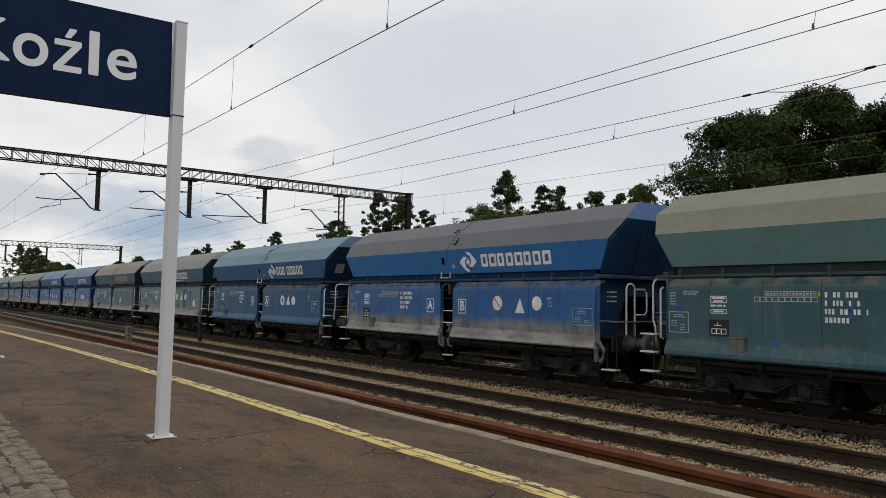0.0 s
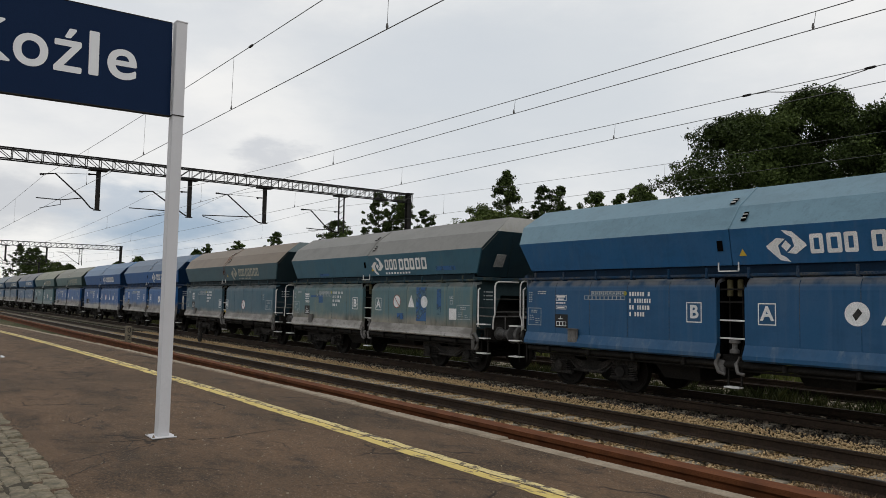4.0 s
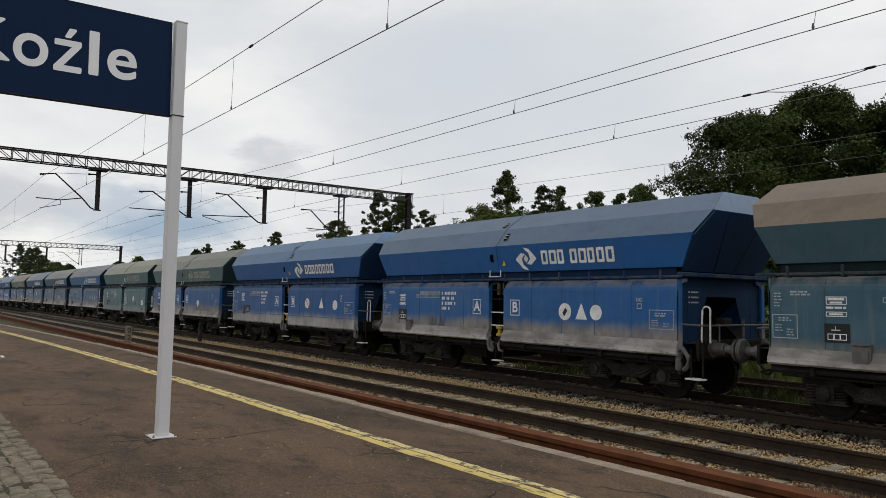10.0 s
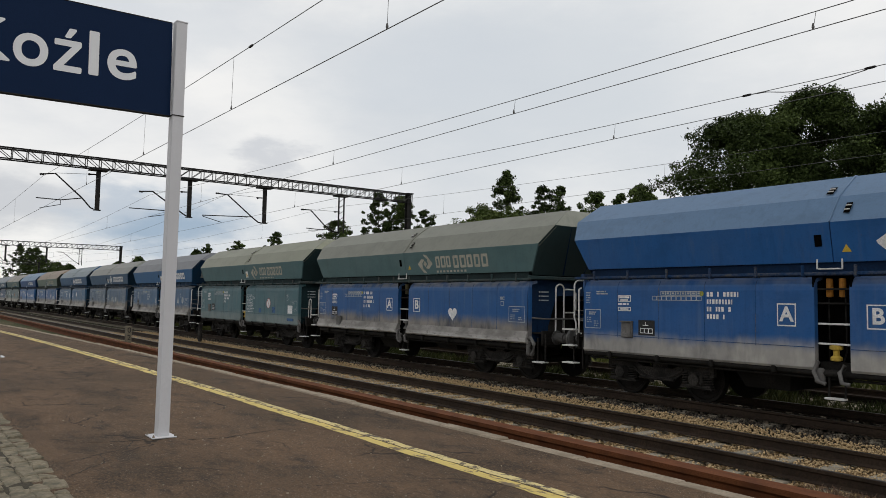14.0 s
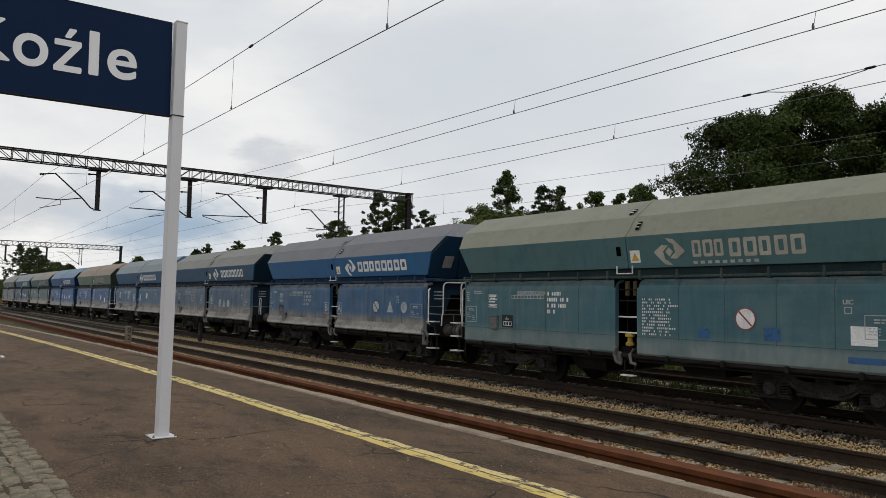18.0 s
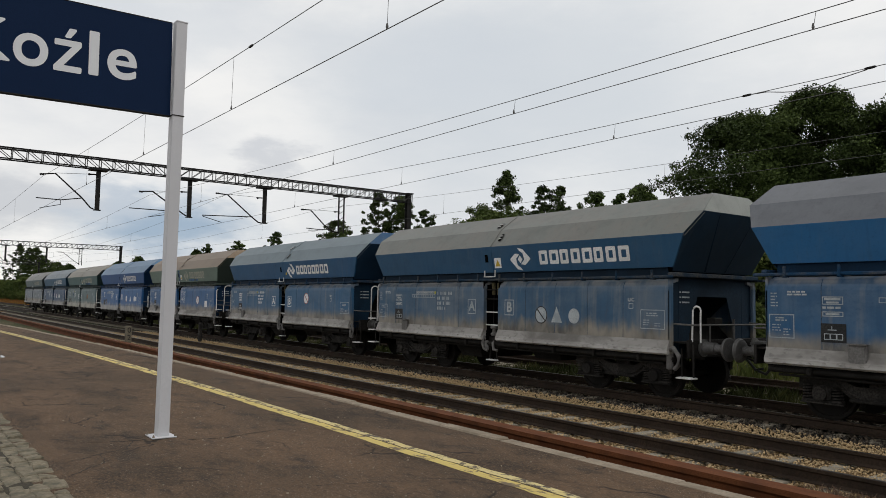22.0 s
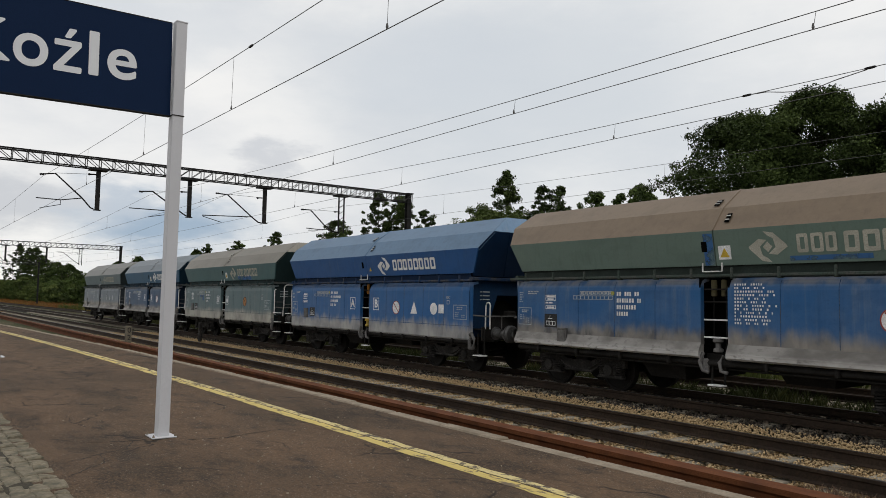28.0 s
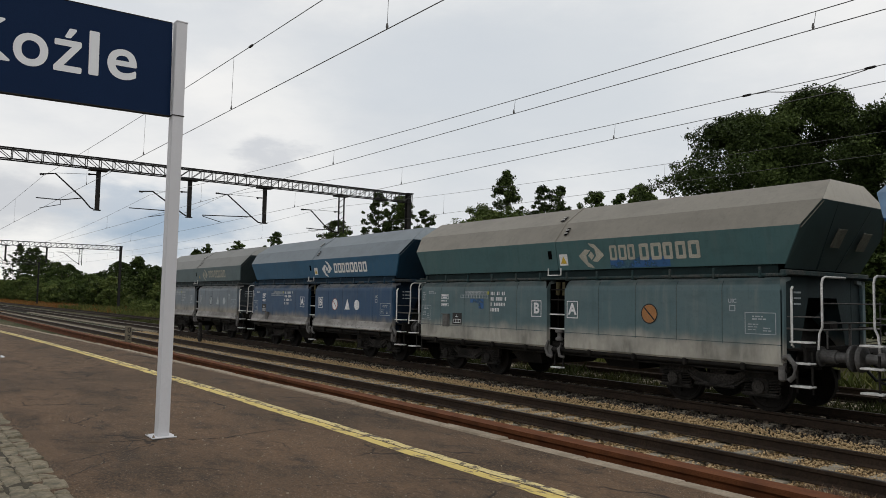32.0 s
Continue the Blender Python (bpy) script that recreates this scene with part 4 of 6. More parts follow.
OL = "thin dark contact wire hung from a sagging messenger wire"
l1, y1, z1 = overhead((4.1, 4.3, 4.77, 5.25), 5.07, (0.95, 1.32), (-25.8, -19.3, -13.45, -8.07, -1.6, 6, 13, 20), OL, 0.0066)
l2, y2, z2 = overhead((8.4, 8.5, 9.03, 9.31), 5.07, (0.22, 0.97), (-27.5, -17.3, -10.3, -4.7, 4, 12, 20), OL)
l3, y3, z3 = overhead((12.3, 12.2, 12.42, 11.83), 5.07, (0.26, 1.28), (-26.5, -18.9, -10.55, -3, 6, 15), OL)
l4, y4, z4 = overhead((16.6, 16.8, 17.63, 18.39), 5.07, (0.50, 1.12), (-24.2, -13.6, -4, 6), OL, 0.0055)


def splice(x, y, z, d=(1, 0, 0)):
    return Geo().lathe([(-0.09, 0.01), (-0.06, 0.022), (0.06, 0.022), (0.09, 0.01)], (x, y, z), d, 8)


part("wire_clamp", splice(-12.6, y1(-12.6), z1(-12.6)), M_BLACKSTEEL, l1)
for x in (-7.45, -5.34):
    part("wire_clamp", splice(x, y3(x), z3(x)), M_BLACKSTEEL, l3)
part("jumper_cable", Geo().tube([(-7.4, y3(-7.4), z3(-7.4)), (-7.1, 12.2, 5.34), (-6.8, 12.2, 5.27), (-6.5, 12.2, 5.22), (-6.2, 12.2, 5.22), (-5.9, 12.18, 5.27), (-5.4, y3(-5.4), z3(-5.4) - 0.02)], 0.008, 6), M_WIRE, l3)

# ------------------------------------------------------------ station sign, marker posts
sign = thing("station_sign", pose(-8.84, 2.57, 0, -0.25), "navy blue station name board with white letters on a white post", "sign")
part("post", Geo().box((0, 0, 2.385), (0.14, 0.128, 4.83), 0.006), M_POST, sign)
part("post_cap", Geo().box((0, 0, 4.806), (0.146, 0.133, 0.012)), M_POST, sign)
part("base_plate", Geo().box((-0.02, 0.0, 0.008), (0.30, 0.27, 0.014), 0.004), M_POST, sign)
for bx, by in ((-0.14, -0.12), (0.11, -0.12), (-0.14, 0.12), (0.11, 0.12)):
    part("anchor_bolt", Geo().lathe([(0, 0.014), (0.014, 0.014), (0.015, 0.008), (0.03, 0.008)], (bx, by, 0.015), (0, 0, 1), 8), M_KERB, sign)
HANG = Matrix.Translation((0, 0, 4.2)) @ Matrix.Rotation(radians(0.95), 4, "X") @ Matrix.Translation((0, 0, -4.2))     # the board sags a little at its free end
board = part("board", Geo().box((0.0, -1.30, 4.232), (0.05, 2.43, 1.098), 0.006), M_SIGN, sign, at=HANG)
part("board_rail", Geo().box((0.0, -1.30, 3.680), (0.060, 2.43, 0.016), 0.004), M_BLACKSTEEL, board)
part("board_rail", Geo().box((0.0, -1.30, 4.784), (0.056, 2.43, 0.012), 0.004), M_BLACKSTEEL, board)
part("post_joint", Geo().box((0, 0, 3.69), (0.153, 0.138, 0.01)), M_MARKTEXT, sign)


def sign_letter(ch, y0, y1, z0, z1):
    """One white letter, thickened, that fills the given box of the board."""
    g = Geo()
    src = text_mesh(ch, 1.0, 0.0)
    xs_, ys_ = [v.co.x for v in src.vertices], [v.co.y for v in src.vertices]
    t = 0.010
    kx, ky = (y1 - y0 - 2 * t) / (max(xs_) - min(xs_)), (z1 - z0 - 2 * t) / (max(ys_) - min(ys_))
    for i in range(9):
        a = i * math.pi / 4
        dx, dz = (0, 0) if i == 8 else (t * math.cos(a), t * math.sin(a))
        g.add([(0.0262 + 0.0002 * i, y0 + t + (v.co.x - min(xs_)) * kx + dx - 2.582, z0 + 0.012 + t + (v.co.y - min(ys_)) * ky + dz) for v in src.vertices], [tuple(p.vertices) for p in src.polygons])
    return part("letter", g, M_LETTER, board, "white letter of the station name")


for box in (("K", 0.43, 0.862, 4.0, 4.445), ("o", 0.882, 1.212, 3.985, 4.337), ("ź", 1.262, 1.540, 3.988, 4.468), ("l", 1.608, 1.712, 4.0, 4.49), ("e", 1.798, 2.112, 4.003, 4.348)):
    sign_letter(*box)


def marker(x, y, h, w, material, label):
    t = thing("marker_post", pose(x, y, -0.52), label, "marker post")
    part("stone", Geo().box((0, 0, h / 2), (w, w * 0.8, h), 0.03), material, t)
    return t


mk = marker(-32.4, 7.92, 0.86, 0.27, M_PLINTH, "weathered concrete distance marker with painted digits")
for dz, ch in ((0.68, "0"), (0.38, "2")):
    part("digit", text_mesh(ch, 0.30), M_MARKTEXT, mk, at=Matrix.Translation((0.138, 0, dz)) @ Matrix.Rotation(radians(90), 4, "Z") @ Matrix.Rotation(radians(90), 4, "X"))
marker(-34.3, 11.5, 0.90, 0.17, M_BOGIE, "dark stub post between the tracks")

# far houses behind the wood
church = thing("church", pose(-367, 60, -0.6), "small distant church with a pale spire", "church")
part("tower", Geo().box((0, 0, 3.6), (2.4, 2.4, 7.2)), M_RENDER, church)
part("spire", Geo().add([(-1.2, -1.2, 7.2), (1.2, -1.2, 7.2), (1.2, 1.2, 7.2), (-1.2, 1.2, 7.2), (0, 0, 14.8)], [(0, 1, 4), (1, 2, 4), (2, 3, 4), (3, 0, 4)]), M_RENDER, church)
house = thing("house", pose(-347, 60.5, -0.55), "distant house with a red tiled roof", "house")
part("wall", Geo().box((0, 0, 3.5), (9, 7, 7.0)), M_RENDER, house)
part("roof", Geo().prism([(-3.9, 6.9), (0, 9.9), (3.9, 6.9), (3.7, 6.75), (-3.7, 6.75)], -4.8, 4.8), M_ROOFTILE, house)
for hx in (-2.6, 0, 2.6):
    part("window", Geo().box((hx, -3.51, 5.2), (1.0, 0.06, 1.3)), M_PANE, house)

# ------------------------------------------------------------ the hopper wagons
# A wagon's own space: x along the train, y across (the platform is at -y), z from the top of the rails.
XL, XR, XG = -5.33, 5.34, 0.28       # ends of the doors, half the gap between them
DOOR = [(-1.20, 2.40), (-1.33, 2.385), (-1.42, 2.34), (-1.47, 2.26), (-1.49, 2.16), (-1.49, 1.20)]


def door_geo(x0, x1, flat):
    prof = list(DOOR) + ([(-1.49, 0.91), (-1.46, 0.87), (-1.38, 0.87), (-1.38, 2.30), (-1.20, 2.34)] if flat else [(-1.45, 1.16), (-1.38, 1.16), (-1.38, 2.30), (-1.20, 2.34)])
    return Geo().prism(prof, x0, x1)


def skirt_geo(x0, x1):
    return Geo().prism([(-1.492, 1.20), (-1.575, 1.02), (-1.575, 0.95), (-1.52, 0.915), (-1.40, 0.915), (-1.40, 1.20)], x0, x1)


def upper_geo(x0, x1, e0, e1):
    """A side panel from the beam up to the eaves; e0, e1: how far its ends lean out on top."""
    vs = [(x0, -1.40, 2.615), (x1, -1.40, 2.615), (x1 + e1, -1.52, 3.255), (x0 - e0, -1.52, 3.255), (x0, -1.36, 2.615), (x1, -1.36, 2.615), (x1 + e1, -1.48, 3.255), (x0 - e0, -1.48, 3.255)]
    return Geo().add(vs, [(0, 1, 2, 3), (7, 6, 5, 4), (0, 4, 5, 1), (3, 2, 6, 7), (1, 5, 6, 2), (0, 3, 7, 4)])


ROOF = [(-1.52, 3.255), (-1.17, 3.70), (-0.60, 4.10), (0.60, 4.10), (1.17, 3.70), (1.52, 3.255)]


def roof_geo(sign):
    """Half a roof: from the middle seam to the end, whose outline leans out and then in again."""
    x0 = 0.012 * sign
    ends = [5.69, 5.90, 5.75, 5.75, 5.90, 5.69] if sign > 0 else [5.57, 5.81, 5.65, 5.65, 5.81, 5.57]
    k = len(ROOF)
    vs = [(x0, y, z) for y, z in ROOF] + [(sign * e, y, z) for (y, z), e in zip(ROOF, ends)] + [(x0, y * 0.97, z - 0.05) for y, z in ROOF] + [(sign * e, y * 0.97, z - 0.05) for (y, z), e in zip(ROOF, ends)]
    fs = [(i, i + 1, k + i + 1, k + i) for i in range(k - 1)] + [(2 * k + i, 2 * k + i + 1, 3 * k + i + 1, 3 * k + i) for i in range(k - 1)]
    fs += [(i, i + 1, 2 * k + i + 1, 2 * k + i) for i in range(k - 1)] + [(0, k, 3 * k, 2 * k), (k - 1, 2 * k - 1, 4 * k - 1, 3 * k - 1)]
    return Geo().add(vs, fs)


def end_geo(sign):
    """The dark end wall of the upper hopper, leaning out to a ridge."""
    a, b, c = (5.32, 5.69, 5.90) if sign > 0 else (5.22, 5.57, 5.81)
    vs = [(sign * a, -1.36, 2.54), (sign * b, -1.515, 3.255), (sign * c, -1.165, 3.695), (sign * c, 1.165, 3.695), (sign * b, 1.515, 3.255), (sign * a, 1.36, 2.54),
          (sign * (a + 0.02), 0.35, 2.54), (sign * (a + 0.02), -0.35, 2.54)]
    return Geo().add(vs, [(0, 1, 2, 7), (7, 2, 3, 6), (6, 3, 4, 5)])


def end_cap_geo(sign):
    a, b = (5.90, 5.75) if sign > 0 else (5.81, 5.65)
    return Geo().add([(sign * a, -1.165, 3.695), (sign * b, -0.60, 4.10), (sign * b, 0.60, 4.10), (sign * a, 1.165, 3.695)], [(0, 1, 2, 3)])


def lower_end_geo(x, sign):
    """The end wall under the hopper with its opening: two cheeks, a lintel and the sloping chute behind."""
    g = Geo()
    for s in (-1, 1):
        g.add([(x, s * 1.38, 0.95), (x, s * 1.38, 2.44), (x, s * 0.45, 2.44), (x, s * 0.50, 2.05), (x, s * 0.78, 1.30), (x, s * 0.78, 0.95)], [(0, 1, 2, 3, 4, 5)])
        g.box((x - sign * 0.02, s * 1.08, 1.7), (0.05, 0.08, 1.4))
    g.add([(x, -0.45, 2.44), (x, 0.45, 2.44), (x, 0.50, 2.05), (x, -0.50, 2.05)], [(0, 1, 2, 3)])
    g.add([(x, -1.3, 2.44), (x, 1.3, 2.44), (x - sign * 1.6, 1.3, 1.0), (x - sign * 1.6, -1.3, 1.0)], [(0, 1, 2, 3)])
    return g


MESH = {}
for flat in (False, True):
    MESH["door_r", flat] = door_geo(XG, XR, flat).mesh("side_door")
    MESH["door_l", flat] = door_geo(XL, -XG, flat).mesh("side_door")
MESH["seam"] = Geo().prism([(-1.425, 2.34), (-1.474, 2.26), (-1.4935, 2.16), (-1.4935, 1.21), (-1.488, 1.21), (-1.488, 2.16)], -0.006, 0.006).mesh("panel_seam")
MESH["skirt_r"] = skirt_geo(XG, XR).mesh("door_skirt")
MESH["skirt_l"] = skirt_geo(XL, -XG).mesh("door_skirt")
MESH["upper_r"] = upper_geo(0.008, 5.36, 0, 0.33).mesh("upper_panel")
MESH["upper_l"] = upper_geo(-5.26, -0.008, 0.31, 0).mesh("upper_panel")
for s, k in ((1, "r"), (-1, "l")):
    MESH["roof_" + k] = roof_geo(s).mesh("roof")
    MESH["end_" + k] = end_geo(s).mesh("hopper_end")
    MESH["cap_" + k] = end_cap_geo(s).mesh("end_cap")
    MESH["lowend_" + k] = lower_end_geo(5.28 if s > 0 else -5.27, s).mesh("end_wall")
MESH["ledge"] = Geo().box((-0.05, -1.52, 2.425), (10.95, 0.11, 0.055), 0.012).mesh("ledge_beam")
MESH["recess"] = Geo().box((0, -1.32, 2.55), (10.4, 0.05, 0.30)).mesh("recess_web")
MESH["endbeam"] = Geo().box((0, 0, 2.47), (0.10, 3.0, 0.09), 0.015).mesh("end_beam")
MESH["bracket"] = Geo().box((0, -1.575, 2.47), (0.045, 0.045, 0.19), 0.01).box((0, -1.53, 2.385), (0.06, 0.10, 0.03)).mesh("hinge_bracket")
MESH["sill"] = Geo().tube([(XL, -1.40, 0.83), (XR + 0.05, -1.40, 0.83)], 0.055, 8).box((-0.1, -1.34, 0.83), (10.4, 0.05, 0.12)).mesh("sill_tube", M_UNDER)
MESH["frame"] = Geo().box((0, 0, 0.98), (11.2, 0.5, 0.28), 0.02).box((-5.0, 0, 0.95), (0.3, 2.5, 0.22)).box((5.0, 0, 0.95), (0.3, 2.5, 0.22)).box((0, 0, 0.9), (0.6, 2.6, 0.2)).add(
    [(-5.0, -1.3, 1.0), (-0.4, -1.3, 1.0), (-0.4, 1.3, 1.0), (-5.0, 1.3, 1.0), (-4.6, 0, 2.2), (-0.8, 0, 2.2)], [(0, 1, 5, 4), (2, 3, 4, 5), (0, 4, 3), (1, 2, 5)]).add(
    [(5.0, -1.3, 1.0), (0.4, -1.3, 1.0), (0.4, 1.3, 1.0), (5.0, 1.3, 1.0), (4.6, 0, 2.2), (0.8, 0, 2.2)], [(0, 1, 5, 4), (2, 3, 4, 5), (0, 4, 3), (1, 2, 5)]).mesh("underframe", M_UNDER)
MESH["tank"] = Geo().lathe([(-0.55, 0.12), (-0.5, 0.18), (0.5, 0.18), (0.55, 0.12)], (-1.2, 0.55, 0.66), (1, 0, 0), 14).mesh("brake_reservoir", M_UNDER)
MESH["rod"] = Geo().tube([(-5.2, -1.33, 0.74), (5.1, -1.33, 0.74)], 0.025, 6).mesh("release_rod", M_UNDER)
MESH["hinge_low"] = Geo().box((0, -1.47, 0.83), (0.07, 0.10, 0.13), 0.015).mesh("door_latch", M_UNDER)
MESH["shoot"] = Geo().add([(-0.6, -1.2, 0.95), (0.6, -1.2, 0.95), (0.6, 1.2, 0.95), (-0.6, 1.2, 0.95), (-0.42, -0.9, 0.42), (0.42, -0.9, 0.42), (0.42, 0.9, 0.42), (-0.42, 0.9, 0.42)],
                          [(0, 1, 5, 4), (1, 2, 6, 5), (2, 3, 7, 6), (3, 0, 4, 7), (4, 5, 6, 7)]).mesh("chute", M_UNDER)
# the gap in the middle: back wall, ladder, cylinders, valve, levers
# gap walls in near-black: the shade inside the gap put into their colour
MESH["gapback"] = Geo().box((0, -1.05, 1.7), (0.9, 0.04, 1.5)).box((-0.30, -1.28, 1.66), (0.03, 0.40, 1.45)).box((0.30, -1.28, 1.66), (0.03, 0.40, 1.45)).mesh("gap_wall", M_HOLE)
MESH["rung"] = Geo().box((0, -1.40, 0), (0.52, 0.05, 0.03), 0.006).mesh("rung", M_RIM)
MESH["cyl"] = Geo().lathe([(0, 0.03), (0.01, 0.055), (0.30, 0.055), (0.31, 0.03)], (0, 0, 0), (0, 0, -1), 12).mesh("cylinder", M_CYL)
MESH["pipe"] = Geo().tube([(0.13, -1.3, 2.2), (0.13, -1.28, 1.2), (0.05, -1.3, 0.9)], 0.014, 6).tube([(-0.16, -1.25, 2.3), (-0.16, -1.25, 1.0)], 0.012, 6).mesh("air_pipe", M_UNDER)
MESH["valve"] = Geo().lathe([(0, 0.02), (0.02, 0.09), (0.07, 0.09), (0.1, 0.05), (0.18, 0.05), (0.2, 0.10), (0.25, 0.10), (0.28, 0.03)], (0, -1.36, 1.02), (0, 0, 1), 12).mesh("valve", M_YBOX)
MESH["lever"] = Geo().tube([(-0.24, -1.47, 1.02), (-0.30, -1.5, 0.85), (-0.24, -1.5, 0.70), (-0.12, -1.48, 0.66)], 0.035, 7).tube([(0.18, -1.47, 0.98), (0.11, -1.5, 0.86), (0.14, -1.5, 0.70), (0.26, -1.48, 0.68)], 0.035, 7).box(
    (-0.24, -1.42, 0.78), (0.16, 0.10, 0.26), 0.03).mesh("door_lever", M_LEVER)
MESH["gapstep"] = Geo().box((0.02, -1.44, 0.44), (0.30, 0.16, 0.03), 0.006).mesh("centre_step", M_RIM)
MESH["gapleg"] = Geo().bar((-0.11, -1.40, 0.45), (-0.11, -1.36, 0.9), 0.03, 0.03).bar((0.15, -1.40, 0.45), (0.15, -1.36, 0.9), 0.03, 0.03).mesh("step_hanger", M_UNDER)
MESH["endplate"] = Geo().box((0, 0, 0), (0.012, 0.32, 0.36), 0.003).mesh("end_plate")
MESH["gaptop"] = Geo().tube([(-0.2, -1.53, 2.50), (-0.2, -1.53, 2.66)], 0.014, 6).tube([(0.2, -1.53, 2.50), (0.2, -1.53, 2.66)], 0.014, 6).box((0.02, -1.56, 2.50), (0.34, 0.10, 0.02)).mesh("grab_iron", M_RIM)
# ends: platform, buffer beam, buffers, hook, rails, steps
MESH["deck"] = Geo().box((5.42, 0, 1.16), (0.52, 2.6, 0.03)).box((5.64, 0, 1.05), (0.06, 2.66, 0.34), 0.01).box((5.4, 0.85, 0.98), (0.5, 0.12, 0.3)).box((5.4, -0.85, 0.98), (0.5, 0.12, 0.3)).mesh("end_deck", M_UNDER)
MESH["buffer"] = Geo().lathe([(0, 0.17), (0.03, 0.17), (0.035, 0.115), (0.28, 0.115), (0.285, 0.085), (0.48, 0.085)], (0, 0, 0), (1, 0, 0), 16).mesh("buffer_casing", M_BUFFER)
MESH["bufhead"] = Geo().lathe([(0.46, 0.10), (0.50, 0.20), (0.54, 0.225), (0.565, 0.225), (0.575, 0.20), (0.582, 0.08)], (0, 0, 0), (1, 0, 0), 22).mesh("buffer_head", M_BUFFER)
MESH["hook"] = Geo().tube([(5.66, 0, 1.04), (5.95, 0, 1.04), (6.1, 0, 0.98), (6.08, 0, 1.12)], 0.05, 8).tube([(6.0, 0.06, 1.0), (6.2, 0.06, 0.85), (6.25, -0.06, 0.82), (6.02, -0.06, 0.9)], 0.025, 6).mesh("coupling", M_UNDER)
MESH["hose"] = Geo().tube([(5.68, 0.32, 0.95), (5.85, 0.34, 0.80), (6.02, 0.34, 0.62), (6.2, 0.3, 0.66)], 0.028, 7).mesh("brake_hose", M_DARKPLATE)
hoop = [(5.66, -0.90, 1.18), (5.66, -0.90, 2.20)] + [(5.66, -0.765 - 0.135 * math.cos(a), 2.20 + 0.12 * math.sin(a)) for a in np.linspace(0.4, math.pi - 0.4, 6)] + [(5.66, -0.63, 2.20), (5.66, -0.63, 1.18)]
MESH["hoops"] = Geo().tube(hoop, 0.02, 8).tube([(5.66, -0.63, 2.20), (5.66, -0.30, 2.20), (5.66, -0.23, 2.12), (5.66, -0.23, 1.72), (5.66, -0.30, 1.65), (5.66, -0.63, 1.65)], 0.018, 8).mesh("handrail", M_WHITEPAINT)
small = [(5.66, -1.22, 1.18), (5.68, -1.22, 1.70)] + [(5.77 - 0.09 * math.cos(a), -1.22, 1.76 + 0.10 * math.sin(a)) for a in np.linspace(0.3, math.pi - 0.3, 7)] + [(5.85, -1.22, 1.70), (5.85, -1.22, 1.18)]
MESH["loop"] = Geo().tube(small, 0.018, 8).mesh("handrail", M_WHITEPAINT)
MESH["crossrail"] = Geo().tube([(5.24, -1.36, 1.52), (5.70, -1.24, 1.50), (5.70, 1.24, 1.50), (5.24, 1.36, 1.52)], 0.018, 7).tube([(5.70, 0.1, 1.18), (5.70, 0.1, 1.62)], 0.025, 7).tube([(5.70, -0.7, 1.18), (5.70, -0.7, 1.52)], 0.016, 6).mesh("end_rail", M_LEVER)
MESH["brakebox"] = Geo().box((5.5, -0.25, 1.56), (0.18, 0.30, 0.16), 0.02).mesh("brake_wheel_box", M_UNDER)
MESH["tall"] = Geo().tube([(5.30, -1.36, 1.22), (5.31, -1.42, 1.24), (5.31, -1.42, 2.18), (5.30, -1.36, 2.22)], 0.02, 8).mesh("grab_rail", M_WHITEPAINT)
MESH["arch"] = Geo().tube([(5.80, -1.2, 1.18), (5.82, -1.2, 1.45), (5.87, -1.2, 1.56), (5.87, -1.2, 2.28), (5.87, -1.16, 2.36), (5.87, -1.08, 2.39), (5.87, -0.40, 2.39)], 0.02, 8).mesh("handrail", M_WHITEPAINT)
MESH["crossbars"] = Geo().tube([(5.86, -1.2, 1.62), (5.86, 0.9, 1.62)], 0.014, 6).tube([(5.86, -1.2, 1.95), (5.86, 0.9, 1.95)], 0.012, 6).tube([(5.86, 0.9, 1.18), (5.86, 0.9, 2.0)], 0.014, 6).tube([(5.36, -1.36, 1.72), (5.86, -1.2, 1.72)], 0.010, 6).mesh("cross_rail", M_LEVER)
MESH["step"] = Geo().box((0, 0, 0), (0.34, 0.22, 0.03), 0.006).mesh("step", M_RIM)
MESH["stepleg"] = Geo().bar((5.50, -1.32, 0.45), (5.50, -1.32, 1.05), 0.03, 0.03).bar((5.76, -1.32, 0.45), (5.76, -1.32, 1.15), 0.03, 0.03).mesh("step_hanger", M_UNDER)
MESH["cornerpost"] = Geo().box((0, -1.43, 1.66), (0.05, 0.12, 1.46), 0.012).mesh("corner_post")
MESH["casting"] = Geo().tube([(0.0, -1.46, 1.02), (0.10, -1.5, 1.06), (0.22, -1.5, 0.92), (0.20, -1.48, 0.74), (0.10, -1.46, 0.66)], 0.045, 8).box((-0.04, -1.42, 0.80), (0.12, 0.12, 0.34), 0.03).mesh("locking_lever", M_LEVER)
# bogie in its own space: x from the pivot, z from the rails
MESH["bframe"] = Geo().box((0, 0, 0.62), (0.36, 2.0, 0.24), 0.03).box((0, 0, 0.78), (0.5, 0.5, 0.14), 0.03).mesh("bogie", M_BOGIE)
MESH["bside"] = Geo().add([(-1.28, -0.05, 0.52), (-1.28, -0.05, 0.70), (-0.62, -0.05, 0.74), (-0.36, -0.05, 0.62), (0.36, -0.05, 0.62), (0.62, -0.05, 0.74), (1.28, -0.05, 0.70), (1.28, -0.05, 0.52),
                             (0.62, -0.05, 0.56), (0.34, -0.05, 0.36), (-0.34, -0.05, 0.36), (-0.62, -0.05, 0.56)], [(11, 10, 9, 8, 7, 6, 5, 4, 3, 2, 1, 0)])
sf = MESH["bside"]
nv = len(sf.v)
sf.add([(x, 0.05, z) for x, _, z in sf.v], [tuple(range(nv))])
sf.f += [(i, (i + 1) % nv, nv + (i + 1) % nv, nv + i) for i in range(nv)]
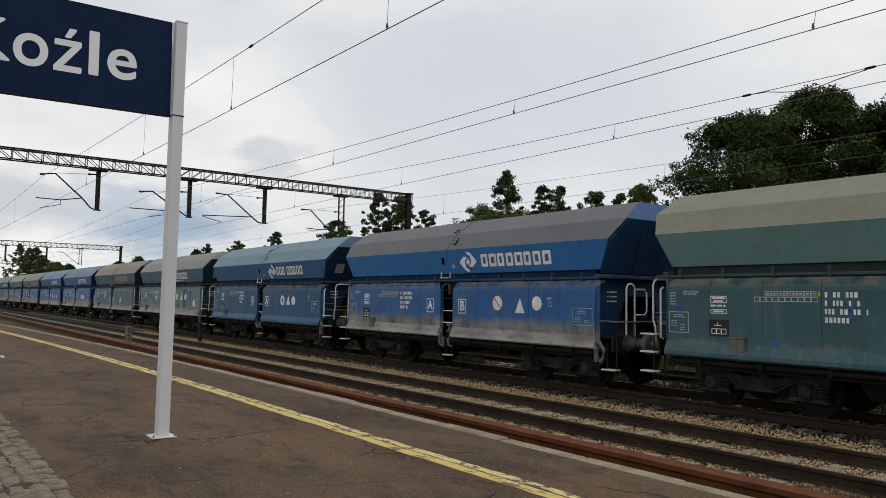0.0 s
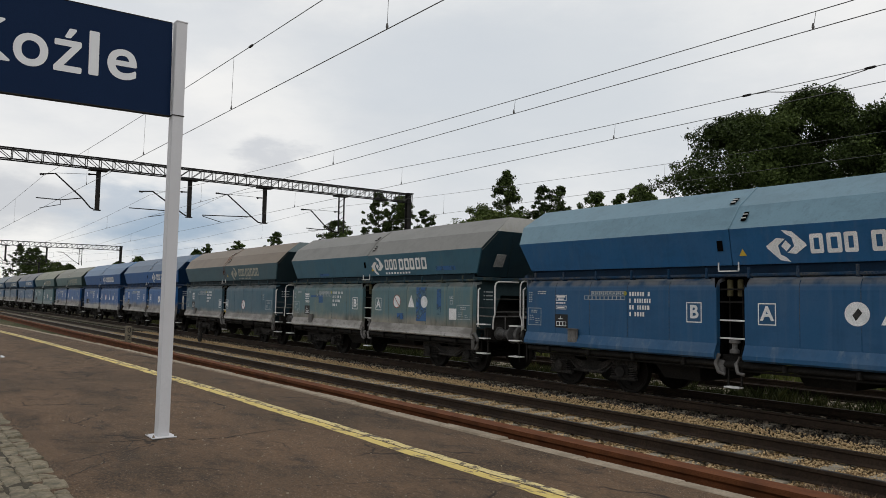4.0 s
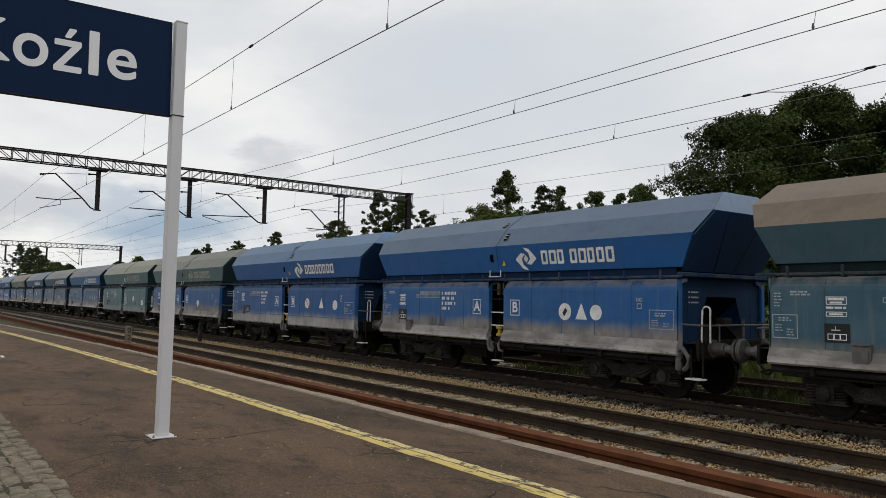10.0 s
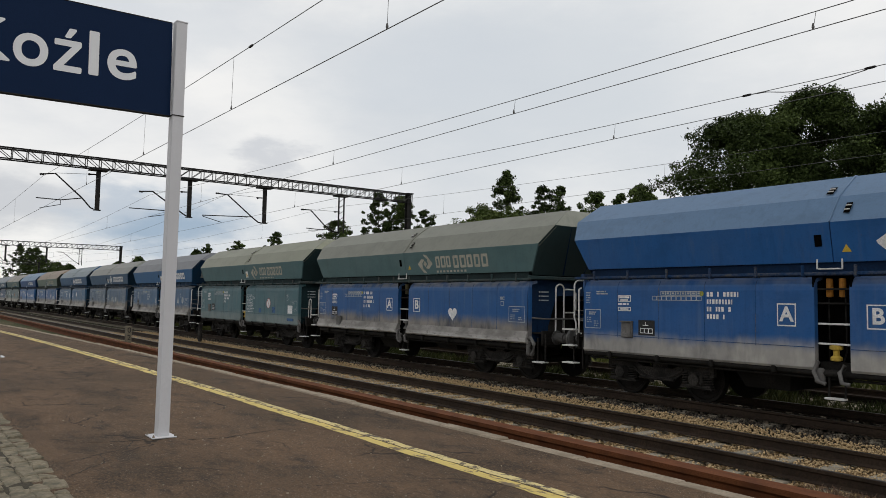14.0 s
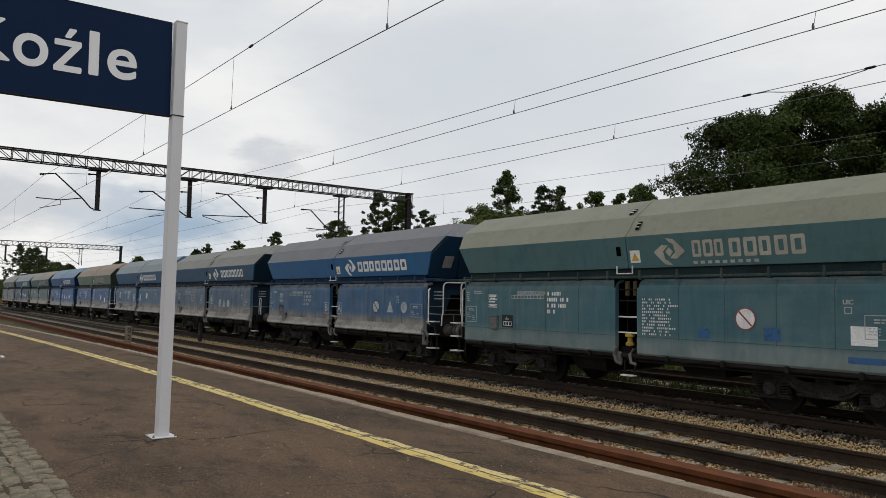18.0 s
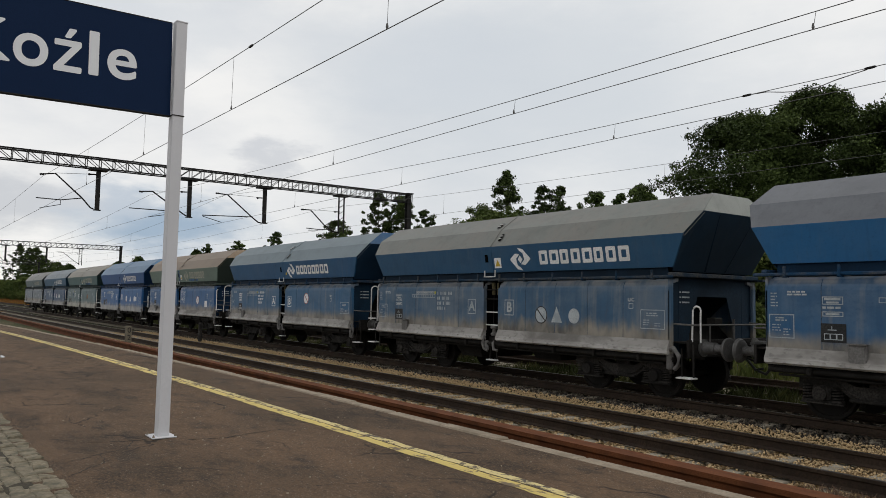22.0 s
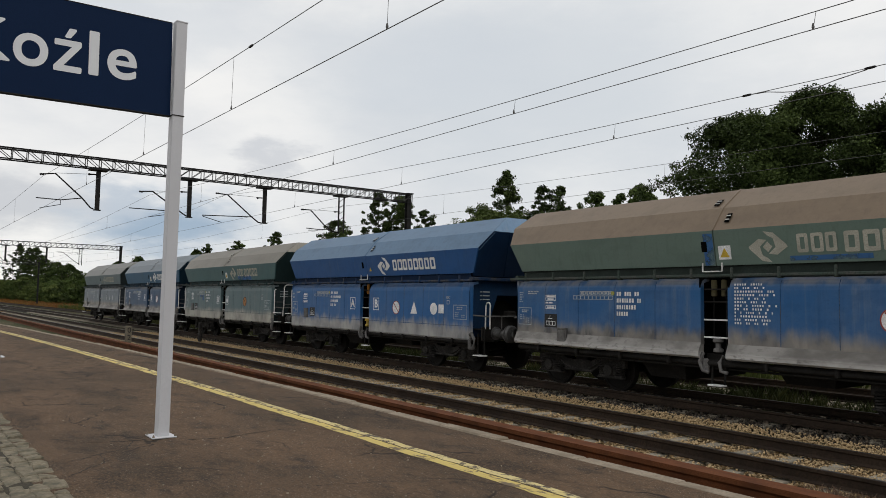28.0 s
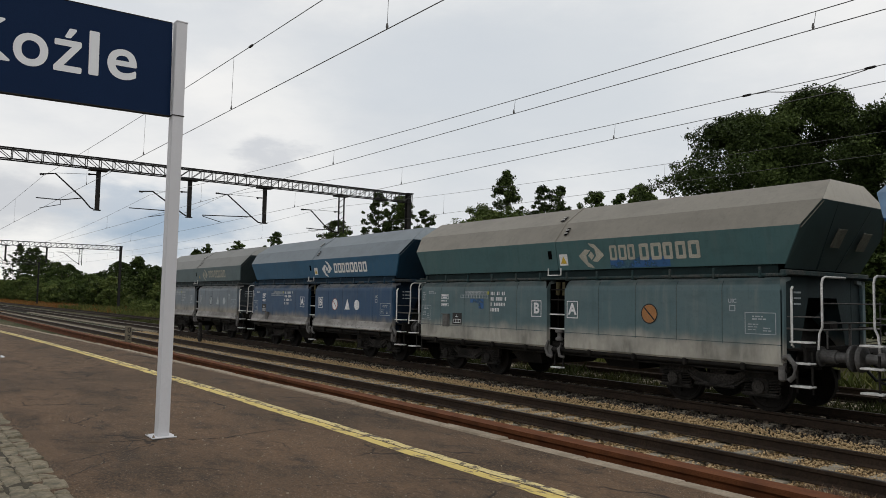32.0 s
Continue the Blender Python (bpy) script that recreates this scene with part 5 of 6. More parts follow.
sf.s += [False] * nv
MESH["bside"] = sf.mesh("side_frame", M_BOGIE)
MESH["axlebox"] = Geo().box((0, 0, 0.46), (0.30, 0.20, 0.27), 0.04).lathe([(0, 0.12), (0.05, 0.12), (0.06, 0.09)], (0, -0.10, 0.46), (0, -1, 0), 12).box((0, 0, 0.335), (0.66, 0.16, 0.05), 0.015).mesh("axle_box", M_BOGIE)
coil = [(0.085 * math.cos(a), 0.085 * math.sin(a), 0.355 + 0.24 * a / (10 * math.pi)) for a in np.linspace(0, 10 * math.pi, 56)]
MESH["spring"] = Geo().tube(coil, 0.017, 5).mesh("coil_spring", M_BOGIE)
MESH["wheelset"] = Geo()
for s in (-1, 1):
    MESH["wheelset"].lathe([(-0.07, 0.36), (-0.07, 0.462), (0.055, 0.457), (0.058, 0.40), (0.03, 0.38), (0.015, 0.16), (0.06, 0.11), (0.08, 0.10)], (0, s * 0.745, 0), (0, s, 0), 24)
    MESH["wheelset"].box((0.27, s * 0.79, 0), (0.07, 0.03, 0.10), 0.01).box((-0.27, s * 0.79, 0), (0.07, 0.03, 0.10), 0.01)
MESH["wheelset"] = MESH["wheelset"].tube([(0, -1.05, 0), (0, 1.05, 0)], 0.08, 12).mesh("wheelset", M_WHEEL)
MESH["brakeshoe"] = Geo().box((0, 0, 0), (0.07, 0.10, 0.30), 0.02).bar((0, 0, 0.1), (0.02, 0, 0.42), 0.03, 0.03).mesh("brake_block", M_BOGIE)
MESH["sidearc"] = Geo().tube([(0.62 * k / 5, -0.06, 0.40 + 0.22 * (k / 5) ** 2) for k in range(-5, 6)], 0.022, 6).mesh("side_frame_arc", M_BOGIE)
MESH["keeper"] = Geo().bar((-0.36, -0.02, 0.30), (0.36, -0.02, 0.30), 0.10, 0.025).mesh("keeper_plate", M_BOGIE)
MESH["crease"] = {k: Geo().box(((a + b) / 2, -1.4915, 1.235), (b - a - 0.02, 0.006, 0.012)).mesh("door_crease") for k, a, b in (("r", XG, XR), ("l", XL, -XG))}
MESH["endrib"] = {sg: Geo().bar((sg * (a + 0.02), -0.35, 2.56), (sg * (c - 0.04), -0.62, 3.66), 0.05, 0.03).bar((sg * (a + 0.02), 0.35, 2.56), (sg * (c - 0.04), 0.62, 3.66), 0.05, 0.03).mesh("end_rib") for sg, a, c in ((1, 5.32, 5.90), (-1, 5.22, 5.81))}
MESH["crossbrake"] = Geo().tube([(-0.42, -1.1, 0.40), (0.42, -1.1, 0.40)], 0.03, 6).mesh("brake_rigging", M_BOGIE)


# flat markings: x, z on the door or panel, laid a few millimetres proud of it
def flat_quads(rects, y, lean=0.0, z0=0.0):
    g = Geo()
    for x0, za, x1, zb in rects:
        ya, yb = y - (za - z0) * lean, y - (zb - z0) * lean
        g.add([(x0, ya, za), (x1, ya, za), (x1, yb, zb), (x0, yb, zb)], [(0, 1, 2, 3)])
    return g


def flat_poly(pts, y, lean=0.0, z0=0.0):
    return Geo().add([(x, y - (z - z0) * lean, z) for x, z in pts], [tuple(range(len(pts)))])


YD, YU, LEAN = -1.495, -1.404, 0.12 / 0.64


def frame_rects(x0, z0, x1, z1, w):
    return [(x0, z0, x1, z0 + w), (x0, z1 - w, x1, z1), (x0, z0 + w, x0 + w, z1 - w), (x1 - w, z0 + w, x1, z1 - w)]


def rows_of_bars(x, z, w, n, h, gap, r, letter=0.0):
    """Lines of unreadable writing as short bars."""
    out = []
    for i in range(n):
        xx, end = x, x + w * r.uniform(0.7, 1.0)
        while xx < end - 0.01:
            ln = min(letter * r.uniform(0.7, 1.3) if letter else r.uniform(0.05, 0.16) * (w / 0.5) ** 0.5, end - xx)
            out.append((xx, z - i * (h + gap) - h, xx + ln, z - i * (h + gap)))
            xx += ln + (0.018 if not letter else 0.022 if r.random() < 0.75 else 0.09)
    return out


def ring_points(cx, cz, r):
    return [(cx + r * math.cos(a), cz + r * math.sin(a)) for a in np.linspace(0, 2 * math.pi, 28, endpoint=False)]


def emblem(cx, cz, s):
    """Two crescents turned about a small lozenge."""
    out = []
    for k in (0, 1):
        sg = -1 if k else 1
        a = [(-0.12, 0.50), (0.22, 0.44), (0.62, 0.06), (0.66, -0.02), (0.30, -0.26), (0.02, -0.22), (0.26, -0.02), (0.20, 0.26), (0.02, 0.36)]
        out.append([(cx + sg * x * s, cz + sg * z * s) for x, z in a])
    out.append([(cx - 0.16 * s, cz), (cx, cz - 0.17 * s), (cx + 0.16 * s, cz), (cx, cz + 0.17 * s)])
    return out


def block_word(x0, x1, z0, z1, n, gaps=()):
    """A row of plain rounded hoops in place of a brand name: boxes and the width of their band."""
    w = (x1 - x0) / (n + 0.5 * len(gaps))
    out, x = [], x0
    for i in range(n):
        if i in gaps:
            x += 0.5 * w
        out.append((x, z0, x + w * (0.80, 0.86, 0.76)[i % 3], z1, w * 0.24))
        x += w
    return out


def flat_band(box, y, lean, z0):
    """A flat hoop with rounded corners, or a plain bar where no band's width is given."""
    xa, za, xb, zb, w = box

    def rim(d, r):
        pts = []
        for cx, cz, a in ((xb - d - r, zb - d - r, 0), (xa + d + r, zb - d - r, 90), (xa + d + r, za + d + r, 180), (xb - d - r, za + d + r, 270)):
            pts += [(cx + r * math.cos(radians(a + k)), cz + r * math.sin(radians(a + k))) for k in (0, 30, 60, 90)]
        return [(x, y - (z - z0) * lean, z) for x, z in pts]

    if not w:
        return flat_quads([(xa, za, xb, zb)], y, lean, z0)
    r = 0.03
    n = 16
    return Geo().add(rim(0, r) + rim(w, 0.008), [(i, (i + 1) % n, n + (i + 1) % n, n + i) for i in range(n)])


TXT = {c: text_mesh(c, s, bold=b) for c, s, b in (("A", 0.34, 0.010), ("B", 0.34, 0.010), ("UIC", 0.10, 0.003))}
FLIP = Matrix.Rotation(math.pi, 4, "Z")
UP90 = Matrix.Rotation(radians(90), 4, "X")


def wagon(index, spec):
    r = random.Random(100 + index)
    roof, upper, lower, dust = spec["roof"], spec["upper"], spec["lower"], spec.get("dust", (0.24, 0.235, 0.22))
    flat = spec.get("flat", False)
    m_roof = wagon_paint("roof_paint", roof, spec.get("roofdust", tint(roof, 1.3)), 0.5, spec.get("rust", 0.25))
    m_up = wagon_paint("upper_paint", upper, spec.get("updust", tint(dust, 0.55)), 0.28, 0.3)
    m_low = wagon_paint("door_paint", lower, dust, spec.get("grime", 0.5), 0.15, spec.get("low", 1.42 if not flat else 1.32), flat, spec.get("crust", 0.86), spec.get("streaky", 0.22))
    # ends darker than the sides: their own darker paint, and shade added to it
    m_end = wagon_paint("end_shaded_paint", spec.get("end", tint(upper, 0.34)), tint(dust, 0.2), 0.3, 0.2)
    # caps default to the roof colour lightened for the light this slope catches
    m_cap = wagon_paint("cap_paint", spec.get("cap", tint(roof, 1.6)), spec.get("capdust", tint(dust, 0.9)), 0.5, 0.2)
    m_skirt = M_SKIRT if not spec.get("clean") else wagon_paint("skirt_paint", tint(lower, 0.95), (0.20, 0.22, 0.24), 0.6, 0.1)
    m_seam = rough_surface("seam_paint", tint(lower, 0.8), tint(dust, 0.5), 3, 40, 0.7)
    m_ledge = rough_surface("ledge_paint", tint(upper, 0.4), tint(dust, 0.35), 3, 40, 0.75)
    # upper paint darkened for the shade under the hopper's overhang
    m_recess = rough_surface("recess_shaded_paint", tint(upper, 0.22), tint(upper, 0.12), 2, 30, 0.8)
    # the doors' paint darkened for the shade between wagons
    m_cheek = rough_surface("end_wall_shaded_paint", tint(lower, 0.30), tint(lower, 0.16), 1.5, 30, 0.7)
    t = thing("hopper_wagon", pose(0, TRAIN_Y, RAIL), spec["label"], "freight wagon", "hopper wagons of the freight train")
    for rot, who in ((Matrix(), ""), (FLIP, "far")):
        for k in ("r", "l"):
            d = part("side_door", MESH["door_" + k, flat], m_low, t, at=rot)
            for x in ((1.27, 2.25, 3.23, 4.21) if k == "r" else (-1.31, -2.33, -3.35, -4.38)):
                part("panel_seam", MESH["seam"], m_seam, d, at=Matrix.Translation((x, 0, 0)))
            if flat:
                part("door_crease", MESH["crease"][k], m_seam, d)
            else:
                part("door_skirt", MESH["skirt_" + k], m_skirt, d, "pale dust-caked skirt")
            part("upper_panel", MESH["upper_" + k], m_up, t, at=rot)
        led = part("ledge_beam", MESH["ledge"], m_ledge, t, at=rot)
        for x in (-4.95, -4.05, -3.1, -2.15, -1.25, -0.42, 0.42, 1.3, 2.25, 3.15, 4.1, 5.0):
            part("hinge_bracket", MESH["bracket"], m_ledge, led, at=Matrix.Translation((x, 0, 0)))
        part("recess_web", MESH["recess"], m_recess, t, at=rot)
        part("sill_tube", MESH["sill"], None, t, at=rot)
        part("release_rod", MESH["rod"], None, t, at=rot)
        for x in (-4.6, -3.4, -2.2, -1.0, 1.0, 2.2, 3.4, 4.6):
            part("door_latch", MESH["hinge_low"], None, t, at=rot @ Matrix.Translation((x, 0, 0)))
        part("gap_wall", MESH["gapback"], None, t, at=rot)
        for z in (1.30, 1.62, 1.95, 2.18):
            part("rung", MESH["rung"], M_RIM if z < 1.9 else M_UNDER, t, at=rot @ Matrix.Translation((0, 0, z)))
        cylm = M_CYL if spec.get("bright") else M_OLIVE
        for x in (-0.13, 0.08):
            part("cylinder", MESH["cyl"], cylm, t, at=rot @ Matrix.Translation((x, -1.28, 2.36)))
        part("air_pipe", MESH["pipe"], None, t, at=rot)
        part("valve", MESH["valve"], M_YBOX if spec.get("bright") or spec.get("yvalve") else M_LEVER, t, at=rot)
        part("door_lever", MESH["lever"], None, t, at=rot)
        part("centre_step", MESH["gapstep"], None, t, at=rot)
        part("step_hanger", MESH["gapleg"], None, t, at=rot)
        part("grab_iron", MESH["gaptop"], None, t, at=rot)
        part("corner_post", MESH["cornerpost"], m_low, t, at=rot @ Matrix.Translation((5.33, 0, 0)))
        part("corner_post", MESH["cornerpost"], m_low, t, at=rot @ Matrix.Translation((-5.32, 0, 0)))
        part("locking_lever", MESH["casting"], None, t, at=rot @ Matrix.Translation((5.34, 0, 0)))
        # this end of the wagon: x > 0 when not turned
        part("end_beam", MESH["endbeam"], m_ledge, t, at=rot @ Matrix.Translation((5.36, 0, 0)))
        part("end_deck", MESH["deck"], None, t, at=rot)
        for y in (-0.875, 0.875):
            b = part("buffer_casing", MESH["buffer"], None, t, at=rot @ Matrix.Translation((5.67, y, 1.06)))
            part("buffer_head", MESH["bufhead"], None, b)
        part("coupling", MESH["hook"], None, t, at=rot)
        part("brake_hose", MESH["hose"], None, t, at=rot)
        part("end_rail", MESH["crossrail"], None, t, at=rot)
        part("brake_wheel_box", MESH["brakebox"], None, t, at=rot)
        ladder = (spec.get("ladder", False) if who == "" else True)
        mir = Matrix.Diagonal((1, -1, 1, 1))
        near = Matrix() if who == "" else mir          # the corner of this end on the platform's side
        if ladder:
            if who == "" or spec.get("farrail", True):
                part("grab_rail", MESH["tall"], None, t, at=rot @ near @ Matrix.Translation((0.16 if who == "" else 0.21, 0, 0)))
            if who == "" or spec.get("farrail", True):
                part("handrail", MESH["arch"], None, t, at=rot @ near)
                part("cross_rail", MESH["crossbars"], None, t, at=rot @ near)
            heights = (0.57, 0.95, 1.30) if who == "" or spec.get("farrail", True) else ()
        else:
            part("handrail", MESH["hoops" if spec.get("hoops") else "loop"], None, t, at=rot @ near)
            heights = (0.50,)
        if heights:
            part("step_hanger", MESH["stepleg"], None, t, at=rot @ near)
        for z in heights:
            part("step", MESH["step"], None, t, at=rot @ near @ Matrix.Translation(((5.62 if who == "" else 5.82) if ladder else 5.63, -1.36, z)))
    for k, s in (("r", 1), ("l", -1)):
        part("roof", MESH["roof_" + k], m_roof, t)
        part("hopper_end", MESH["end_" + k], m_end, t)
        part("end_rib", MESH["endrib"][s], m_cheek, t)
        part("end_cap", MESH["cap_" + k], m_cap, t, "dusty sloping end cap with a lit default tint")
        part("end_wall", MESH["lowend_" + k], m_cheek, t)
    # peep holes at the middle seam, flat black quads for their dark insides
    part("roof_hatch", flat_quads([(-0.27, 2.87, -0.15, 3.06)], YU - 0.004, LEAN, 2.615), M_HOLE, t)
    for (ya, za), (yb, zb), f0, f1, xa, xb in ((ROOF[0], ROOF[1], 0.28, 0.68, 0.18, 0.28), (ROOF[1], ROOF[2], 0.12, 0.45, -0.24, -0.13)):
        q0, q1 = (ya + (yb - ya) * f0, za + (zb - za) * f0), (ya + (yb - ya) * f1, za + (zb - za) * f1)
        hat = Geo().add([(xa, q0[0] - 0.017, q0[1] + 0.015), (xb, q0[0] - 0.017, q0[1] + 0.015), (xb, q1[0] - 0.017, q1[1] + 0.015), (xa, q1[0] - 0.017, q1[1] + 0.015)], [(0, 1, 2, 3)])
        hole = part("roof_hatch", hat, M_HOLE, t)
        for e in (0.30, 0.70):
            rung = Geo()
            yy_, zz_ = q0[0] + (q1[0] - q0[0]) * e, q0[1] + (q1[1] - q0[1]) * e
            rung.bar((xa + 0.01, yy_ - 0.026, zz_ + 0.022), (xb - 0.01, yy_ - 0.026, zz_ + 0.022), 0.018, 0.018)
            part("hatch_rung", rung, M_RIM, hole)
    if spec.get("run"):
        run = Geo()
        for (ya, za), (yb, zb) in zip(((-1.404, 2.63),) + tuple(ROOF[:2]), ROOF[:3]):
            for i in range(6):
                f, e = i / 6, (i + 1) / 6
                w0, w1 = (0.10 + 0.05 * math.sin(9 * (za + (zb - za) * q)) for q in (f, e))
                run.add([(c + s * w, ya + (yb - ya) * q - 0.012, za + (zb - za) * q + 0.010) for q, w, ss in ((f, w0, (-1, 1)), (e, w1, (1, -1))) for c, s in ((-0.14, ss[0]), (-0.14, ss[1]))], [(0, 1, 2, 3)])
        part("rust_run", run, M_RUSTRUN, t, "orange-red rust run down the seam")
    for y, z in spec.get("plates", ()):
        part("end_plate", MESH["endplate"], M_ENDPLATE if len(spec["plates"]) == 2 else M_PLATEPALE, t, "pale plate on the dark end", at=Matrix.Translation((5.36 + (z - 2.54) * 0.53, y, z)) @ Matrix.Rotation(radians(27), 4, "Y"))
    part("roof_seam", Geo().tube([(0, y, z + 0.006) for y, z in ROOF], 0.014, 6), m_roof, t)
    part("underframe", MESH["frame"], None, t)
    part("brake_reservoir", MESH["tank"], None, t)
    part("chute", MESH["shoot"], None, t, at=Matrix.Translation((-1.45, 0, 0)))
    part("chute", MESH["shoot"], None, t, at=Matrix.Translation((1.45, 0, 0.12)))
    for px in (-3.72, 3.78):
        b = part("bogie", MESH["bframe"], None, t, at=Matrix.Translation((px, 0, 0)))
        for sy in (-1, 1):
            part("side_frame", MESH["bside"], None, b, at=Matrix.Translation((0, sy * 1.0, 0)))
            part("side_frame_arc", MESH["sidearc"], None, b, at=Matrix.Translation((0, sy * 1.0, 0)) @ (Matrix() if sy < 0 else FLIP))
            for ax in (-0.9, 0.9):
                part("axle_box", MESH["axlebox"], None, b, at=Matrix.Translation((ax, sy * 1.0, 0)) @ (Matrix() if sy < 0 else FLIP))
                part("keeper_plate", MESH["keeper"], None, b, at=Matrix.Translation((ax, sy * 1.0, 0)))
                for q in (-0.24, 0.24):
                    part("coil_spring", MESH["spring"], None, b, at=Matrix.Translation((ax + q, sy * 1.0, 0)))
                part("brake_block", MESH["brakeshoe"], None, b, at=Matrix.Translation((ax * 0.42, sy * 0.75, 0.42)))
            part("brake_rigging", MESH["crossbrake"], None, b, at=Matrix.Translation((0, 0 if sy < 0 else 2.2, 0)))
        for ax in (-0.9, 0.9):
            w = part("wheelset", MESH["wheelset"], None, b, at=Matrix.Translation((ax, 0, 0.46)))
            WHEELSETS.append((w, ax))
    markings(t, spec, r)
    WAGONS.append((index, t))
    return t


def markings(t, spec, r):
    """Stencils on the platform side, as worn paint."""
    mk, dim = (M_MARK, M_MARKDIM) if not spec.get("dull") else (M_MARKDIM, M_MARKDIM)
    flat = spec.get("flat", False)
    logo = M_LOGOOLD if spec.get("oldlogo") else M_LOGO
    # emblem and name on the upper panel
    zc = 2.92
    for pts in emblem(spec.get("ex", 1.04), zc - 0.01, 0.54):
        part("emblem", flat_poly(pts, YU - 0.004, LEAN, 2.615), logo, t, "plain emblem shape")
    nm = spec.get("name", 1)
    wa, wb = spec.get("word", (1.56, 3.78))
    if nm == 1:
        rects = block_word(wa, wb, zc - 0.155, zc + 0.165, 8)
    elif nm == 2:
        rects = block_word(wa, wb, zc - 0.155, zc + 0.165, 8, (3,))
    else:
        mid = wa + (wb - wa) * 0.335
        rects = block_word(wa, mid - 0.03, zc - 0.13, zc + 0.18, 3) + block_word(mid + 0.03, wb, zc - 0.15, zc + 0.18, 5)
        if spec.get("subline"):
            rects += [(wa + i * 0.155, zc - 0.26, wa + 0.09 + i * 0.155, zc - 0.205, 0) for i in range(9)]
    for b in rects:
        part("name_block", flat_band(b, YU - 0.004, LEAN, 2.615), logo, t, "plain pale block")
    if spec.get("bigwarn"):
        panel = part("warning_panel", flat_quads([(0.08, 2.72, 0.33, 2.97)], YU - 0.004, LEAN, 2.615), M_LOGO, t, "pale warning panel")
        part("warning_triangle", flat_poly([(0.11, 2.76), (0.30, 2.76), (0.205, 2.93)], YU - 0.007, LEAN, 2.615), M_WARN, panel, "yellow warning triangle")
    else:
        part("warning_sticker", flat_poly([(0.155, 2.77), (0.305, 2.77), (0.23, 2.895)], YU - 0.004, LEAN, 2.615), M_WARN, t, "yellow warning sticker")
    for x0, z0, x1, z1, where in spec.get("patches", ()):
        if where == "u":
            part("paint_patch", flat_quads([(x0, z0, x1, z1)], YU - 0.003, LEAN, 2.615), M_PATCH, t, "fresh blue repaint patch")
        else:
            part("paint_patch", flat_quads([(x0, z0, x1, z1)], YD - 0.0005), M_PATCH if where == "d" else M_LOGO, t, "repaint patch" if where == "d" else "white label sheet")
    # letters in frames beside the gap
    for ch, x in zip(spec.get("letters", "AB"), spec.get("lx", (-0.75, 0.70))):
        zl = spec.get("lz", 1.75)
        part("letter_frame", flat_quads(frame_rects(x - 0.165, zl - 0.19, x + 0.165, zl + 0.19, 0.02), YD - 0.002), mk, t, "white painted frame")
        part("letter", TXT[ch], mk, t, "white painted letter", at=Matrix.Translation((x, YD - 0.003, zl)) @ UP90)
    # round sign, triangle and disc, as each wagon has them
    for sg, cx, zs in spec.get("marks", ()):
        if sg == "n":
            part("smoking_ban_disc", flat_poly(ring_points(cx, zs, 0.19), YD - 0.002), mk if not spec.get("ochre") else M_OCHREMARK, t, "round crossed-out sign")
            g = Geo()
            for i in range(28):
                a, b = 2 * math.pi * i / 28, 2 * math.pi * (i + 1) / 28
                g.add([(cx + q * math.cos(w), YD - 0.004, zs + q * math.sin(w)) for q, w in ((0.178, a), (0.20, a), (0.20, b), (0.178, b))], [(0, 1, 2, 3)])
            g.add([(cx - 0.132, YD - 0.004, zs + 0.112), (cx - 0.112, YD - 0.004, zs + 0.132), (cx + 0.132, YD - 0.004, zs - 0.112), (cx + 0.112, YD - 0.004, zs - 0.132)], [(0, 1, 2, 3)])
            part("ban_ring", g, M_REDMARK if not (spec.get("dull") or spec.get("ochre")) else M_MARKTEXT, t, "red ring with a slash")
        elif sg == "d":
            part("white_disc", flat_poly(ring_points(cx, zs, 0.19), YD - 0.002), mk, t)
            part("disc_smudge", flat_poly([(cx + 0.02, zs + 0.09), (cx + 0.08, zs + 0.02), (cx - 0.02, zs - 0.11), (cx - 0.07, zs - 0.02)], YD - 0.004), M_MARKTEXT, t)
        elif sg == "h":
            heart = [(cx + 0.012 * 16 * math.sin(a) ** 3, zs + 0.012 * (13 * math.cos(a) - 5 * math.cos(2 * a) - 2 * math.cos(3 * a) - math.cos(4 * a))) for a in np.linspace(0, 2 * math.pi, 32, endpoint=False)]
            part("white_heart", flat_poly(heart, YD - 0.002), mk, t, "white heart-shaped mark")
        elif sg == "t":
            part("white_triangle", flat_poly([(cx - 0.17, zs - 0.16), (cx + 0.17, zs - 0.16), (cx, zs + 0.20)], YD - 0.002), mk, t)
        elif sg == "c":
            part("white_disc", flat_poly(ring_points(cx, zs, 0.165), YD - 0.002), mk, t)
        elif sg == "q":
            part("white_square", flat_quads([(cx - 0.12, zs - 0.12, cx + 0.12, zs + 0.12)], YD - 0.002), mk, t)
    ux = spec.get("ux", 4.42)
    part("stencil", TXT["UIC"], dim, t, "small white stencil", at=Matrix.Translation((ux, YD - 0.003, 1.97)) @ UP90)
    part("stencil", flat_quads(frame_rects(ux - 0.06, 1.79, ux + 0.06, 1.90, 0.016), YD - 0.003), dim, t)
    # writing that cannot be read
    tagged(part("number_bars", flat_quads(rows_of_bars(-2.27, 2.13, 0.70, 3, 0.085, 0.050, r, 0.042) + rows_of_bars(-2.27, 1.725, 0.42, 1, 0.085, 0.05, r, 0.042), YD - 0.003), mk, t, "rows of white stencilled writing"), kind="stuff")
    table = [q for k in range(8) for q in frame_rects(-3.30 + k * 0.115, 2.06, -3.185 + k * 0.115, 2.145, 0.012)]
    table += [q for k in range(10) for q in frame_rects(-3.50 + k * 0.112, 1.965, -3.388 + k * 0.112, 2.05, 0.012)]
    table += [(-3.27 + k * 0.115, 2.085, -3.215 + k * 0.115, 2.12) for k in range(8)]
